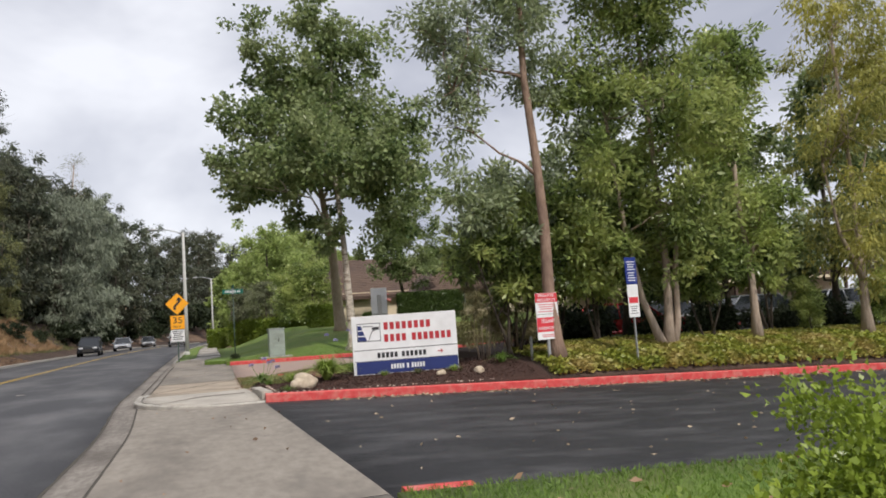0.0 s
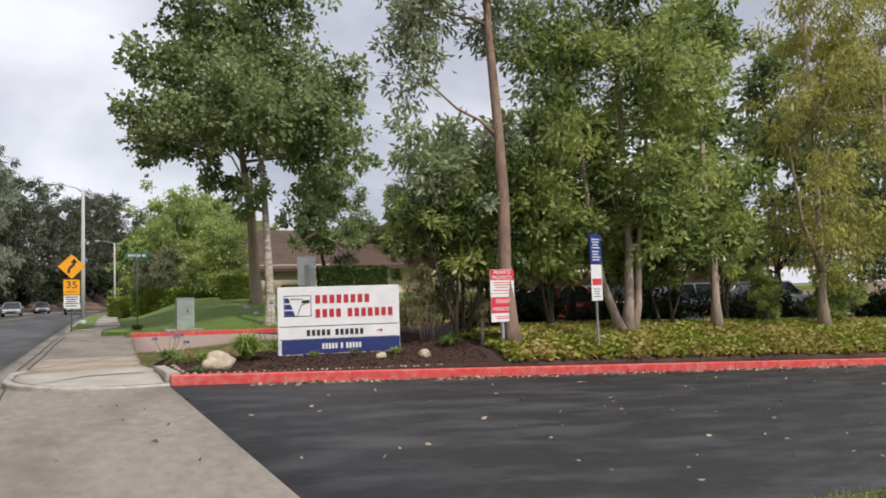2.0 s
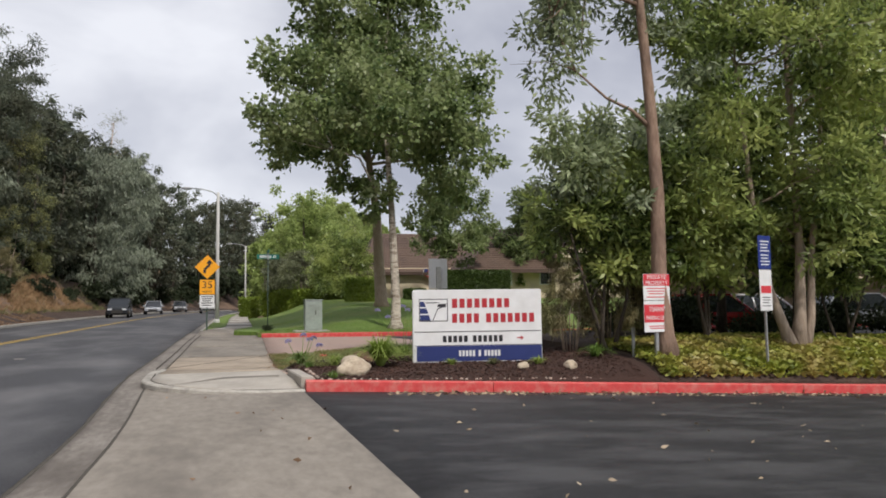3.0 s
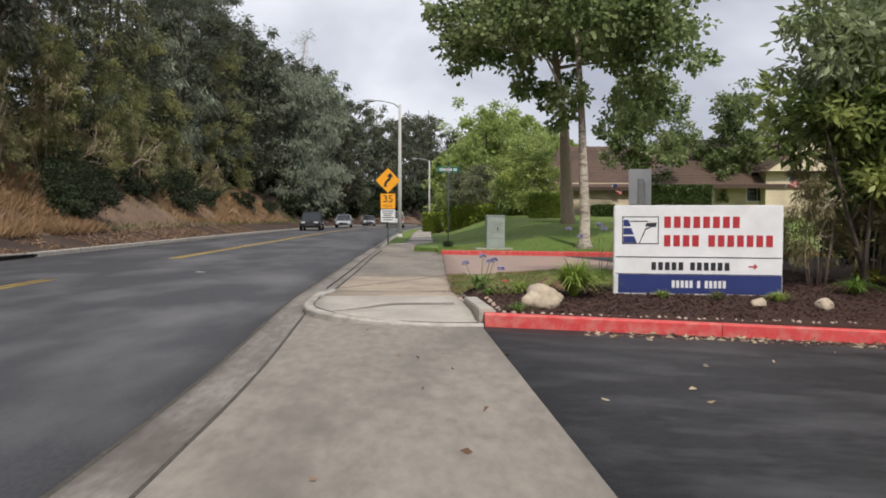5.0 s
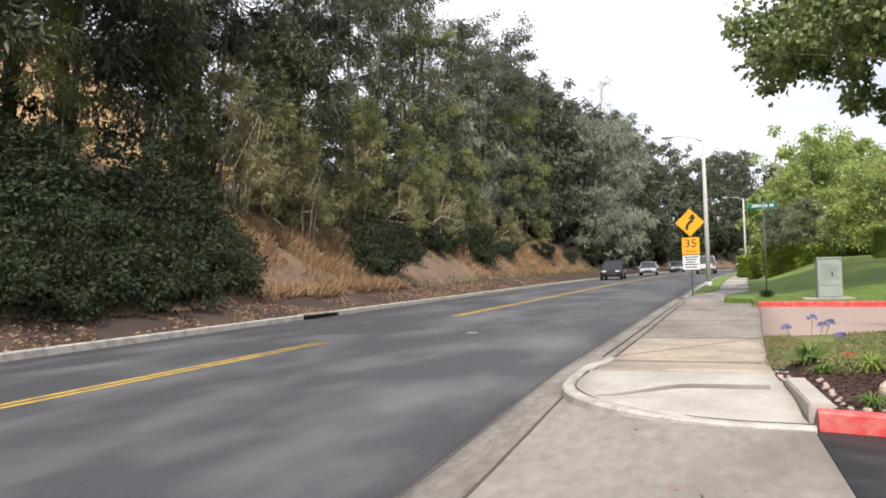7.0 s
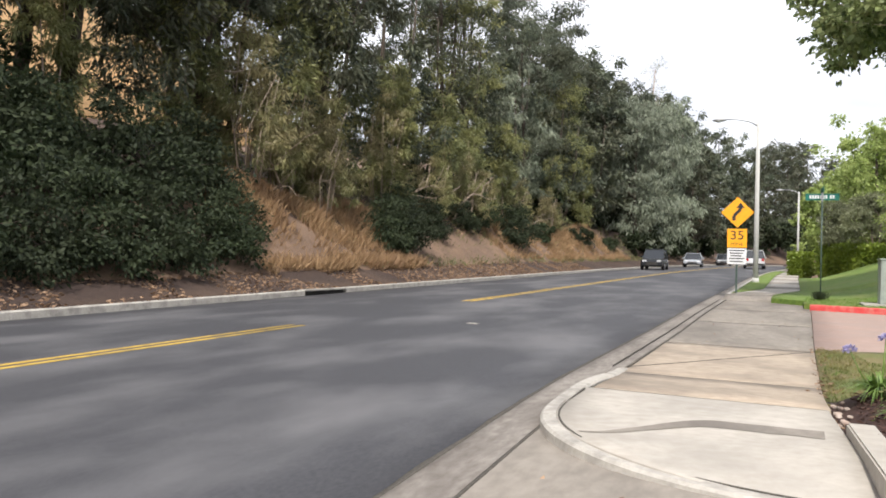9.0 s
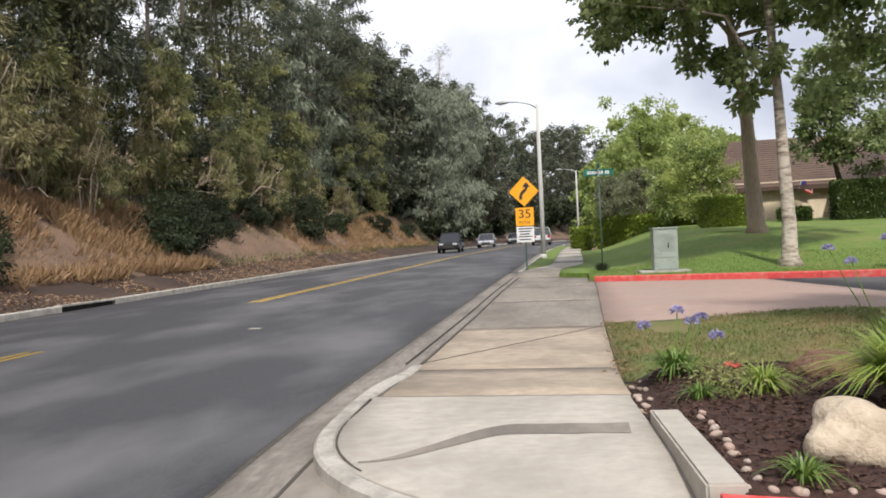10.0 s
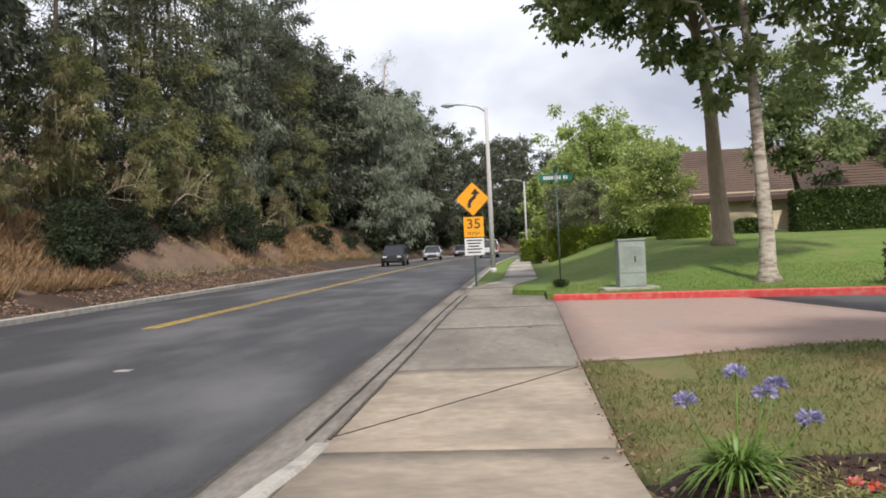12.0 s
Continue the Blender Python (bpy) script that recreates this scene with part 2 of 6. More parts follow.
ROCK_RED = mat("rock_red", (0.10, 0.052, 0.034), (0.19, 0.11, 0.075), 3, 0.95, 1.0, 18)
COBBLE = mat("cobble", (0.28, 0.225, 0.185), (0.46, 0.385, 0.33), 5, 0.85, 0.5, 40, stain=(0.38, 0.22, 0.17), stain_size=1.5, stain_amount=0.6, space="World")
WHITE = mat("white_paint", (0.70, 0.71, 0.72), (0.78, 0.79, 0.80), 1.5, 0.45, 0.1, 80, stain=(0.56, 0.56, 0.54), stain_size=0.5, stain_amount=0.4)
NAVY = plain("navy_paint", (0.022, 0.035, 0.15), 0.4)
BLACK = plain("black_paint", (0.02, 0.02, 0.025), 0.5)
RED = plain("red_lettering", (0.42, 0.025, 0.035), 0.45)
RED_SIGN = plain("red_sign_sheet", (0.60, 0.035, 0.05), 0.4)
BLUE_SIGN = plain("blue_sign_sheet", (0.012, 0.03, 0.20), 0.4)
AMBER = plain("amber_sign_sheet", (0.90, 0.39, 0.010), 0.4)
GREEN_SIGN = plain("green_sign_sheet", (0.012, 0.16, 0.12), 0.4)
GALV = mat("galvanised_steel", (0.34, 0.35, 0.36), (0.46, 0.47, 0.48), 4, 0.5, 0.15, 60, 0.6)
POST_DARK = plain("dark_green_steel", (0.045, 0.075, 0.06), 0.5)
POLE = mat("pole_concrete", (0.42, 0.42, 0.40), (0.54, 0.54, 0.52), 4, 0.8, 0.3, 80)
UTILITY = mat("grey_green_enamel", (0.27, 0.32, 0.29), (0.33, 0.38, 0.345), 3, 0.5, 0.12, 90, stain=(0.2, 0.23, 0.2), stain_size=0.9, stain_amount=0.4)
STUCCO = mat("stucco_cream", (0.64, 0.54, 0.38), (0.75, 0.655, 0.48), 3, 0.95, 0.7, 40, stain=(0.42, 0.34, 0.25), stain_size=0.2, stain_amount=0.5)
ROOF = mat("roof_shingle", (0.085, 0.056, 0.042), (0.15, 0.10, 0.075), 3, 0.92, 0.9, 9, stain=(0.06, 0.04, 0.034), stain_size=0.15, stain_amount=0.6)
FASCIA = plain("brown_fascia", (0.075, 0.045, 0.033), 0.7)
GLASS_DARK = plain("window_glass", (0.02, 0.024, 0.028), 0.06, spec=0.8)
RUBBER = plain("rubber", (0.016, 0.016, 0.017), 0.85)
CHROME = plain("alloy", (0.45, 0.46, 0.48), 0.3, 0.9)
LAMP_RED = plain("red_lens", (0.35, 0.012, 0.012), 0.2)
LAMP_CLEAR = plain("clear_lens", (0.65, 0.66, 0.68), 0.15)
IRON = plain("dark_iron", (0.025, 0.023, 0.021), 0.7)
FLAG_WHITE = plain("flag_cotton", (0.62, 0.60, 0.58), 0.9)

# ---- builders ----
rng = np.random.default_rng(7)


def smooth(t):
    t = min(1.0, max(0.0, t))
    return t * t * (3 - 2 * t)


def base_height(y):
    return 0.011 * max(-90.0, min(90.0, y))


def bend(y):
    """How far the street has swung to its right by y."""
    return 0.0014 * max(0.0, min(y, 170.0) - 40) ** 2 if y > 40 else 0.0


def empty(name, at, turn=0.0, **tags):
    ob = new(name)
    ob.matrix_basis = pose(*at, 0, 0, turn)
    return tagged(ob, **tags)


def part(name, bm, material, parent, label="", shade=False):
    me = bpy.data.meshes.new(name)
    if isinstance(bm, bmesh.types.BMesh):
        bm.normal_update()
        bm.to_mesh(me)
        bm.free()
    else:
        me = bm
    if material and not me.materials:
        me.materials.append(material)
    if shade:
        me.polygons.foreach_set("use_smooth", [True] * len(me.polygons))
    ob = new(name, me)
    ob.parent = parent
    return tagged(ob, label=label)


def box(bm, x0, x1, y0, y1, z0, z1, bevel=0.0, turn=None):
    r = bmesh.ops.create_cube(bm, size=1.0)
    m = Matrix.Translation(((x0 + x1) / 2, (y0 + y1) / 2, (z0 + z1) / 2)) @ Matrix.Diagonal((x1 - x0, y1 - y0, z1 - z0, 1))
    bmesh.ops.transform(bm, matrix=(turn @ m) if turn else m, verts=r["verts"])
    if bevel:
        edges = list({e for v in r["verts"] for e in v.link_edges})
        bmesh.ops.bevel(bm, geom=edges, offset=bevel, segments=2, affect="EDGES", clamp_overlap=True)
    return bm


def one_box(*a, **k):
    return box(bmesh.new(), *a, **k)


def tube(bm, points, radii, sides=8, cap=True):
    """A round limb along points."""
    rings = []
    for i, p in enumerate(points):
        p = Vector(p)
        d = (Vector(points[min(i + 1, len(points) - 1)]) - Vector(points[max(i - 1, 0)])).normalized()
        u = d.cross(Vector((0.13, 1, 0.21))).normalized()
        v = d.cross(u)
        r = radii[i] if hasattr(radii, "__len__") else radii
        rings.append([bm.verts.new(p + (u * math.cos(a) + v * math.sin(a)) * r) for a in [2 * math.pi * k / sides for k in range(sides)]])
    for a, b in zip(rings, rings[1:]):
        for k in range(sides):
            f = bm.faces.new((a[k], a[(k + 1) % sides], b[(k + 1) % sides], b[k]))
            f.smooth = True
    if cap:
        bm.faces.new(rings[0][::-1])
        bm.faces.new(rings[-1])
    return bm


def one_tube(points, radii, sides=10):
    return tube(bmesh.new(), points, radii, sides)


def prism(bm, outline, y0, y1):
    """An outline in x and z, drawn out from y0 to y1."""
    a = [bm.verts.new((x, y0, z)) for x, z in outline]
    b = [bm.verts.new((x, y1, z)) for x, z in outline]
    n = len(a)
    bm.faces.new(a)
    bm.faces.new(b[::-1])
    for i in range(n):
        bm.faces.new((a[i], b[i], b[(i + 1) % n], a[(i + 1) % n]))
    bmesh.ops.recalc_face_normals(bm, faces=bm.faces[:])
    return bm


def quads(name, corners, material):
    """A mesh of loose four-cornered blades, corners of shape (n, 4, 3)."""
    n = len(corners)
    me = bpy.data.meshes.new(name)
    me.vertices.add(4 * n)
    me.vertices.foreach_set("co", np.ascontiguousarray(corners, dtype=np.float32).ravel())
    me.loops.add(4 * n)
    me.loops.foreach_set("vertex_index", np.arange(4 * n, dtype=np.int32))
    me.polygons.add(n)
    me.polygons.foreach_set("loop_start", np.arange(0, 4 * n, 4, dtype=np.int32))
    me.update(calc_edges=True)
    me.materials.append(material)
    return me


def blades(p, axis, length, width):
    """Pointed leaves at p along axis; a slight fold keeps each from being flat."""
    n = len(p)
    axis = axis / np.linalg.norm(axis, axis=1, keepdims=True)
    side = np.cross(axis, rng.normal(size=(n, 3)))
    side /= np.linalg.norm(side, axis=1, keepdims=True) + 1e-9
    up = np.cross(side, axis)
    L = np.asarray(length).reshape(-1, 1) * np.ones((n, 1))
    Wd = np.asarray(width).reshape(-1, 1) * np.ones((n, 1))
    mid = p + axis * L * 0.45 + up * Wd * 0.25
    return np.stack([p, mid + side * Wd / 2, p + axis * L - up * Wd * 0.2, mid - side * Wd / 2], axis=1)


def leaf_cloud(lobes, n, length, width, droop=0.2, shell=0.45, pad=0.11, clump=85):
    """Leaves over a crown made of lobes (x, y, z, rx, rz): tufts within the lobes, leaves within the tufts."""
    lobes = np.array(lobes, float)
    weight = lobes[:, 3] ** 2 * lobes[:, 4]
    tufts = max(12, n // clump)
    which = rng.choice(len(lobes), tufts, p=weight / weight.sum())
    d = rng.normal(size=(tufts, 3))
    d /= np.linalg.norm(d, axis=1, keepdims=True)
    r = rng.random(tufts) ** shell
    r = r * (0.82 + 0.3 * rng.random(tufts))
    c = lobes[which]
    centre = c[:, :3] + d * r[:, None] * np.stack([c[:, 3], c[:, 3], c[:, 4]], 1)
    size = (0.11 + 0.12 * rng.random(tufts)) * c[:, 3] + pad
    pick = rng.integers(0, tufts, n)
    off = rng.normal(size=(n, 3)) * 0.55
    p = centre[pick] + off * size[pick][:, None] * np.array([1, 1, 0.75])
    axis = off + rng.normal(size=(n, 3)) * 0.8 + d[pick] * 0.5
    axis[:, 2] -= droop * 3
    k = 0.6 + 0.8 * rng.random(n)
    return blades(p, axis, length * k, width * k)


def wobble_line(a, b, n, amount, seed):
    g = np.random.default_rng(seed)
    a, b = np.array(a, float), np.array(b, float)
    pts = [a + (b - a) * i / (n - 1) for i in range(n)]
    for i in range(1, n):
        pts[i] = pts[i] + g.normal(size=3) * amount * (1 if i < n - 1 else 0.4)
    return [tuple(q) for q in pts]


def tree(name, at, stems, lobes, leaves, leaf, bark, size, label, category="tree", droop=0.2, turn=0.0, limbs=9, shell=0.45, seed=1, flare=1.5, group="", kind="", clump=85):
    """stems: lists of (points, radius at foot, radius at top), in the tree's own space."""
    root = empty(name, at, turn, label=label, category=category, group=group, kind=kind)
    g = np.random.default_rng(seed)
    bm = bmesh.new()
    for pts, r0, r1 in stems:
        k = len(pts)
        rad = [r0 + (r1 - r0) * i / (k - 1) for i in range(k)]
        rad[0] *= flare
        tube(bm, pts, rad, 10)
    order = sorted(lobes, key=lambda q: -q[3])[:limbs]
    for i, lobe in enumerate(order):
        pts, r0, r1 = stems[i % len(stems)]
        goal = np.array(lobe[:3])
        heights = [q[2] for q in pts]
        want = goal[2] - 0.35 * np.linalg.norm(goal[:2] - np.array(pts[-1][:2])) - 0.3
        j = min(range(len(pts)), key=lambda q: abs(heights[q] - want))
        j = max(1, j)
        start = pts[j]
        rr = max(0.025, (r0 + (r1 - r0) * j / (len(pts) - 1)) * 0.55)
        line = wobble_line(start, goal, 5, 0.12 * np.linalg.norm(goal - np.array(start)) / 3, seed * 31 + i)
        tube(bm, line, [rr, rr * 0.8, rr * 0.6, rr * 0.42, rr * 0.2], 6)
        for _ in range(3):
            tip = goal + g.normal(size=3) * np.array([lobe[3], lobe[3], lobe[4]]) * 0.45
            tube(bm, wobble_line(line[3], tip, 4, 0.06, seed * 57 + i), [rr * 0.4, rr * 0.3, rr * 0.2, rr * 0.08], 5)
    part("trunk", bm, bark, root, shade=True)
    part("crown", quads(name + "_crown", leaf_cloud(lobes, leaves, size[0], size[1], droop, shell, 0.11, clump), leaf), None, root)
    return root


def lobes_in(cx, cy, z0, z1, r, n, seed, top=0.6, jitter=0.35):
    """A crown of n uneven lobes between z0 and z1, at most r wide, narrower to the top."""
    g = np.random.default_rng(seed)
    out = []
    for i in range(n):
        f = (i + 0.5) / n
        z = z0 + (z1 - z0) * f
        wide = r * (math.sin(math.pi * (0.18 + 0.72 * f)) ** 0.7) * (1 - (1 - top) * f * 0.5)
        a = g.random() * 6.283 + i * 2.4
        q = wide * (0.25 + 0.5 * g.random())
        s = r * (0.38 + jitter * 0.5 * g.random())
        out.append((cx + q * math.cos(a), cy + q * math.sin(a), z, s, s * (0.7 + 0.3 * g.random())))
    return out


def sheet(name, y_list, x_left, x_right, height, columns, material, thick=0.12, **tags):
    """A slab whose sides follow x_left(y) and x_right(y) and whose top follows height(x, y)."""
    bm = bmesh.new()
    top = []
    for y in y_list:
        a, b = x_left(y), x_right(y)
        top.append([bm.verts.new((a + (b - a) * i / columns, y, height(a + (b - a) * i / columns, y))) for i in range(columns + 1)])
    for r0, r1 in zip(top, top[1:]):
        for i in range(columns):
            f = bm.faces.new((r0[i], r0[i + 1], r1[i + 1], r1[i]))
            f.smooth = True
    rim = [v for v in top[0]] + [r[-1] for r in top[1:]] + [v for v in top[-1][-2::-1]] + [r[0] for r in top[-2:0:-1]]
    low = [bm.verts.new((v.co.x, v.co.y, v.co.z - thick)) for v in rim]
    for i in range(len(rim)):
        j = (i + 1) % len(rim)
        bm.faces.new((rim[j], rim[i], low[i], low[j]))
    ob = part(name, bm, material, None)
    return tagged(ob, **tags)


def steps(a, b, d):
    n = max(1, int(round((b - a) / d)))
    return [a + (b - a) * i / n for i in range(n + 1)]


def sweep(name, path, outline, material, parent=None, smooth_shade=False):
    """An outline (across, up) carried along a path of (x, y, z)."""
    bm = bmesh.new()
    rows = []
    for i, p in enumerate(path):
        p = Vector(p)
        d = Vector(path[min(i + 1, len(path) - 1)]) - Vector(path[max(i - 1, 0)])
        d.z = 0
        d.normalize()
        side = Vector((d.y, -d.x, 0))
        o = outline(i) if callable(outline) else outline
        rows.append([bm.verts.new(p + side * u + Vector((0, 0, v))) for u, v in o])
    n = len(rows[0])
    for a, b in zip(rows, rows[1:]):
        for k in range(n):
            bm.faces.new((a[k], a[(k + 1) % n], b[(k + 1) % n], b[k]))
    bm.faces.new(rows[0][::-1])
    bm.faces.new(rows[-1])
    bmesh.ops.recalc_face_normals(bm, faces=bm.faces[:])
    return part(name, bm, material, parent)


def words(name, text, size, at, material, parent, width=None, flip=0.0):
    """Lettering that stands upright on a face that looks towards -y."""
    cu = bpy.data.curves.new(name, "FONT")
    cu.body, cu.size, cu.extrude, cu.align_x, cu.align_y = text, size, 0.0015, "CENTER", "CENTER"
    tmp = bpy.data.objects.new(name, cu)
    scene.collection.objects.link(tmp)
    bpy.context.view_layer.update()
    me = bpy.data.meshes.new_from_object(tmp)
    bpy.data.objects.remove(tmp)
    wide = max(v.co.x for v in me.vertices) - min(v.co.x for v in me.vertices)
    k = width / wide if width else 1.0
    me.transform(Matrix.Translation(at) @ Matrix.Rotation(radians(90), 4, "X") @ Matrix.Diagonal((k, 1, 1, 1)))
    me.materials.clear()
    return part(name, me, material, parent)

# ---- street, pavements, ground ----
def gutter_x(y):
    """The seam between asphalt and gutter."""
    x = -2.58 - 0.34 * smooth((y + 4.5) / 8.5) - 0.06 * smooth((y - 8) / 8)
    return x + bend(y)


def seam_x(y):
    return gutter_x(y) + 0.42 + 0.02 * smooth((y - 12) / 8)


def left_curb_x(y):
    return -13.35 + bend(y)


def walk_right(y):
    """The right side of the pavement."""
    if y < 3:
        return 0.33 - 0.04 * (max(y, -9.0) + 9) - 0.09 * smooth((y - 0.2) / 2.6)
    return -0.24 + 0.13 * smooth((y - 5) / 13)


def road_z(x, y):
    a, b = left_curb_x(y), gutter_x(y)
    f = (x - a) / (b - a)
    return base_height(y) + 0.09 * 4 * f * (1 - f)


def drive_z(x, y):
    return base_height(y) - 0.045 * max(0.0, min(x, 26.0))


def lawn_z(x, y):
    """The mound between the second drive and the house."""
    rise = 1.05 * smooth((y - 16.8) / 9.5) * smooth((x - 0.2) / 4.5)
    return base_height(y) + 0.15 + rise + 0.3 * smooth((y - 28) / 14) * smooth((x - 1) / 6)


def drive2_far(x):
    return 17.05 - 0.235 * max(-0.4, min(x, 9.0))


def strip_z(x, y):
    """Beds and ground between the two drives."""
    edge = drive_z(x, 0) + 0.15
    inner = base_height(y) + 0.17 + 0.02 * min(x, 10) - 0.03 * max(0.0, min(x, 26.0) - 8)
    f = 1 - math.exp(-max(0.0, y + 0.1) / 0.75)
    return edge + (max(edge, inner + 0.12 * smooth((x - 4) / 4)) - edge) * f


def bank_z(x, y):
    u = left_curb_x(y) - 0.25 - x
    wave = noise.noise((x * 0.12, y * 0.12, 0.3)) + 0.5 * noise.noise((x * 0.4, y * 0.4, 3.1))
    z = base_height(y) + 0.15 + 0.30 * min(u, 2.4)
    if u > 2.4:
        z += 1.3 * (min(u, 4.6) - 2.4) * (0.8 + 0.35 * noise.noise((y * 0.16, 0.0, 7.0)))
    if u > 4.6:
        z += 0.30 * (min(u, 60) - 4.6)
    rough = 0.16 * noise.noise((x * 0.9, y * 0.9, 5.0)) + 0.09 * noise.noise((x * 2.1, y * 2.1, 8.0))
    return z + (wave * 0.30 + rough) * smooth((u - 0.5) / 2)


def ground_z(x, y):
    if x < left_curb_x(y) - 0.6:
        return bank_z(x, y) - 0.12
    if x > 9 and y > 6 or x > 2 and y > 16:
        return min(lawn_z(x, y), 3.2) - 0.25
    return base_height(y) - 1.6 * smooth((x - 3) / 30) - 0.45


def build_ground():
    bm = bmesh.new()
    xs = [-1500, -500, -180] + steps(-100, -20, 8) + steps(-18, 30, 3) + [45, 70, 110, 200, 500, 1500]
    ys = [-1500, -400, -140] + steps(-80, 60, 4) + steps(70, 240, 10) + [320, 600, 1500]
    rows = [[bm.verts.new((x, y, ground_z(x, y))) for x in xs] for y in ys]
    for a, b in zip(rows, rows[1:]):
        for i in range(len(xs) - 1):
            bm.faces.new((a[i], a[i + 1], b[i + 1], b[i])).smooth = True
    tagged(part("ground", bm, DIRT, None), "brown dry earth under the whole neighbourhood", "ground", kind="structure")


build_ground()
LONG = steps(-60, 40, 2.0) + steps(43, 190, 3.0)
sheet("road", LONG, left_curb_x, gutter_x, road_z, 10, ASPHALT, 0.3, label="grey worn asphalt street with pale streaks", category="road", kind="structure")
sheet("gutter", steps(-60, 40, 1.0) + steps(43, 190, 3.0), lambda y: gutter_x(y) + 0.012, seam_x, lambda x, y: base_height(y) - 0.005 + 0.02 * abs((x - gutter_x(y)) / 0.42 - 0.6), 4, GUTTER, 0.2,
      label="stained concrete gutter beside the asphalt street", category="gutter", kind="structure")
sheet("bank", steps(-20, 60, 0.4) + steps(63, 190, 3.0), lambda y: left_curb_x(y) - 22, lambda y: left_curb_x(y) - 0.2, bank_z, 88, BANK, 0.2,
      label="eroded brown earth bank beside the street", category="bank", kind="structure")
sheet("hillside", steps(-80, 190, 5), lambda y: -90, lambda y: left_curb_x(y) - 21.6, lambda x, y: bank_z(x, y) + 0.02 + 7.5 * smooth((-34 - x) / 14) * (1 - smooth((y - 34) / 12)) - 9 * smooth((y - 42) / 12) * smooth((-36 - x) / 8), 16, HILL, 0.2,
      label="tan dry grass hillside behind the trees", category="hillside", kind="structure")


def curb_profile(h, w=0.16):
    return [(-w / 2, -0.2), (w / 2, -0.2), (w / 2, h - 0.02), (w / 2 - 0.02, h), (-w / 2 + 0.025, h), (-w / 2, h - 0.025)]


def curb_run(name, path, h, material, label, w=0.16, piece=3.0):
    """A kerb in cast lengths with narrow joints."""
    root = empty(name, (0, 0, 0), label=label, category="curb", kind="structure")
    run, start = [path[0]], 0.0
    for a, b in zip(path, path[1:]):
        run.append(b)
        start += (Vector(b) - Vector(a)).length
        if start >= piece:
            d = (Vector(b) - Vector(a)).normalized() * 0.008
            run[-1] = tuple(Vector(b) - d)
            sweep("curb_stone", run, curb_profile(h, w), material, root)
            run, start = [b], 0.0
    if len(run) > 1:
        sweep("curb_stone", run, curb_profile(h, w), material, root)
    return root


left_path = [(left_curb_x(y) - 0.1, y, base_height(y)) for y in steps(-40, 12.9, 1.0)]
curb_run("curb", left_path, 0.16, CURB, "weathered grey concrete curb along the earth bank", 0.22)
curb_run("curb", [(left_curb_x(y) - 0.1, y, base_height(y)) for y in steps(15.1, 130, 1.5)], 0.16, CURB, "weathered grey concrete curb along the earth bank", 0.22)
inlet = empty("storm_drain", (left_curb_x(14) - 0.1, 14, base_height(14)), label="dark storm drain opening in the concrete curb", category="drain")
part("lintel", one_box(-0.12, 0.12, -1.1, 1.1, 0.11, 0.165, 0.012), CURB, inlet)
# a solid block fills the opening; its dark colour gives the shade inside
part("opening", one_box(-0.11, 0.02, -1.08, 1.08, -0.1, 0.112), IRON, inlet)
part("grate_bar", one_box(0.06, 0.085, -1.08, 1.08, 0.03, 0.05), IRON, inlet)
curb_run("curb", [(seam_x(y) + 0.08, y, base_height(y)) for y in steps(21.2, 120, 1.5)], 0.15, CURB, "grey concrete curb along the pavement")

# the pavement, slab by slab
pavement = empty("pavement", (0, 0, 0), label="brushed concrete pavement with stained slabs", category="pavement", kind="structure")


LIP_BOW = 0.75


def lip_x(y):
    """The middle of the ramp's curved lip, x over y."""
    f = min(1.0, max(0.0, (2.0 - y) / 2.2))
    return -2.45 + 2.45 * (1 - max(0.0, 1 - f ** (2 / LIP_BOW)) ** (LIP_BOW / 2))


def lip_y(x):
    c = min(1.0, max(0.0, -x / 2.45))
    return 2.0 - 2.2 * max(0.0, 1 - c ** (2 / LIP_BOW)) ** (LIP_BOW / 2)


def slab(y0, y1, material, left=None, z=None, right=None, fine=0.4):
    lx, rx = left or (lambda y: seam_x(y) + 0.012), right or walk_right
    zz = z or (lambda x, y: base_height(y) + 0.012)
    ob = sheet("slab", steps(y0 + 0.007, y1 - 0.007, fine), lx, rx, zz, 6, material, 0.16)
    ob.parent = pavement


for a, b, m in ((-24, -18, CONCRETE), (-18, -12.2, CONCRETE), (-12.2, -9.1, CONCRETE)):
    slab(a, b, m)


def ramp_z(x, y):
    return base_height(y) + 0.10 - 0.07 * smooth((0.9 - y) / 1.1) * smooth((x + 2.0) / 1.6)


# crossing of the first drive runs up to the lip of the ramp
bm = bmesh.new()
rows = []
for k in range(25):
    f = k / 24
    row = []
    for i in range(17):
        g = i / 16
        x_far = -2.45 + 2.45 * g * g
        y_far = lip_y(x_far) - 0.02
        y = -9.093 + (y_far + 9.093) * f
        xl = seam_x(y) + 0.012
        x = xl + (walk_right(y) - xl) * g
        row.append(bm.verts.new((x, y, base_height(y) + 0.012)))
    rows.append(row)
for a, b in zip(rows, rows[1:]):
    for i in range(16):
        bm.faces.new((a[i], a[i + 1], b[i + 1], b[i])).smooth = True
part("slab", bm, CONCRETE, pavement)
slab(-0.19, 2.45, CONCRETE_LIGHT, lambda y: lip_x(y) + 0.05, ramp_z, lambda y: max(lip_x(y) + 0.06, walk_right(y) - 0.02), 0.05)


def fade_z(x, y):
    return base_height(y) + 0.012 + 0.088 * (1 - smooth((y - 2.45) / 1.75))


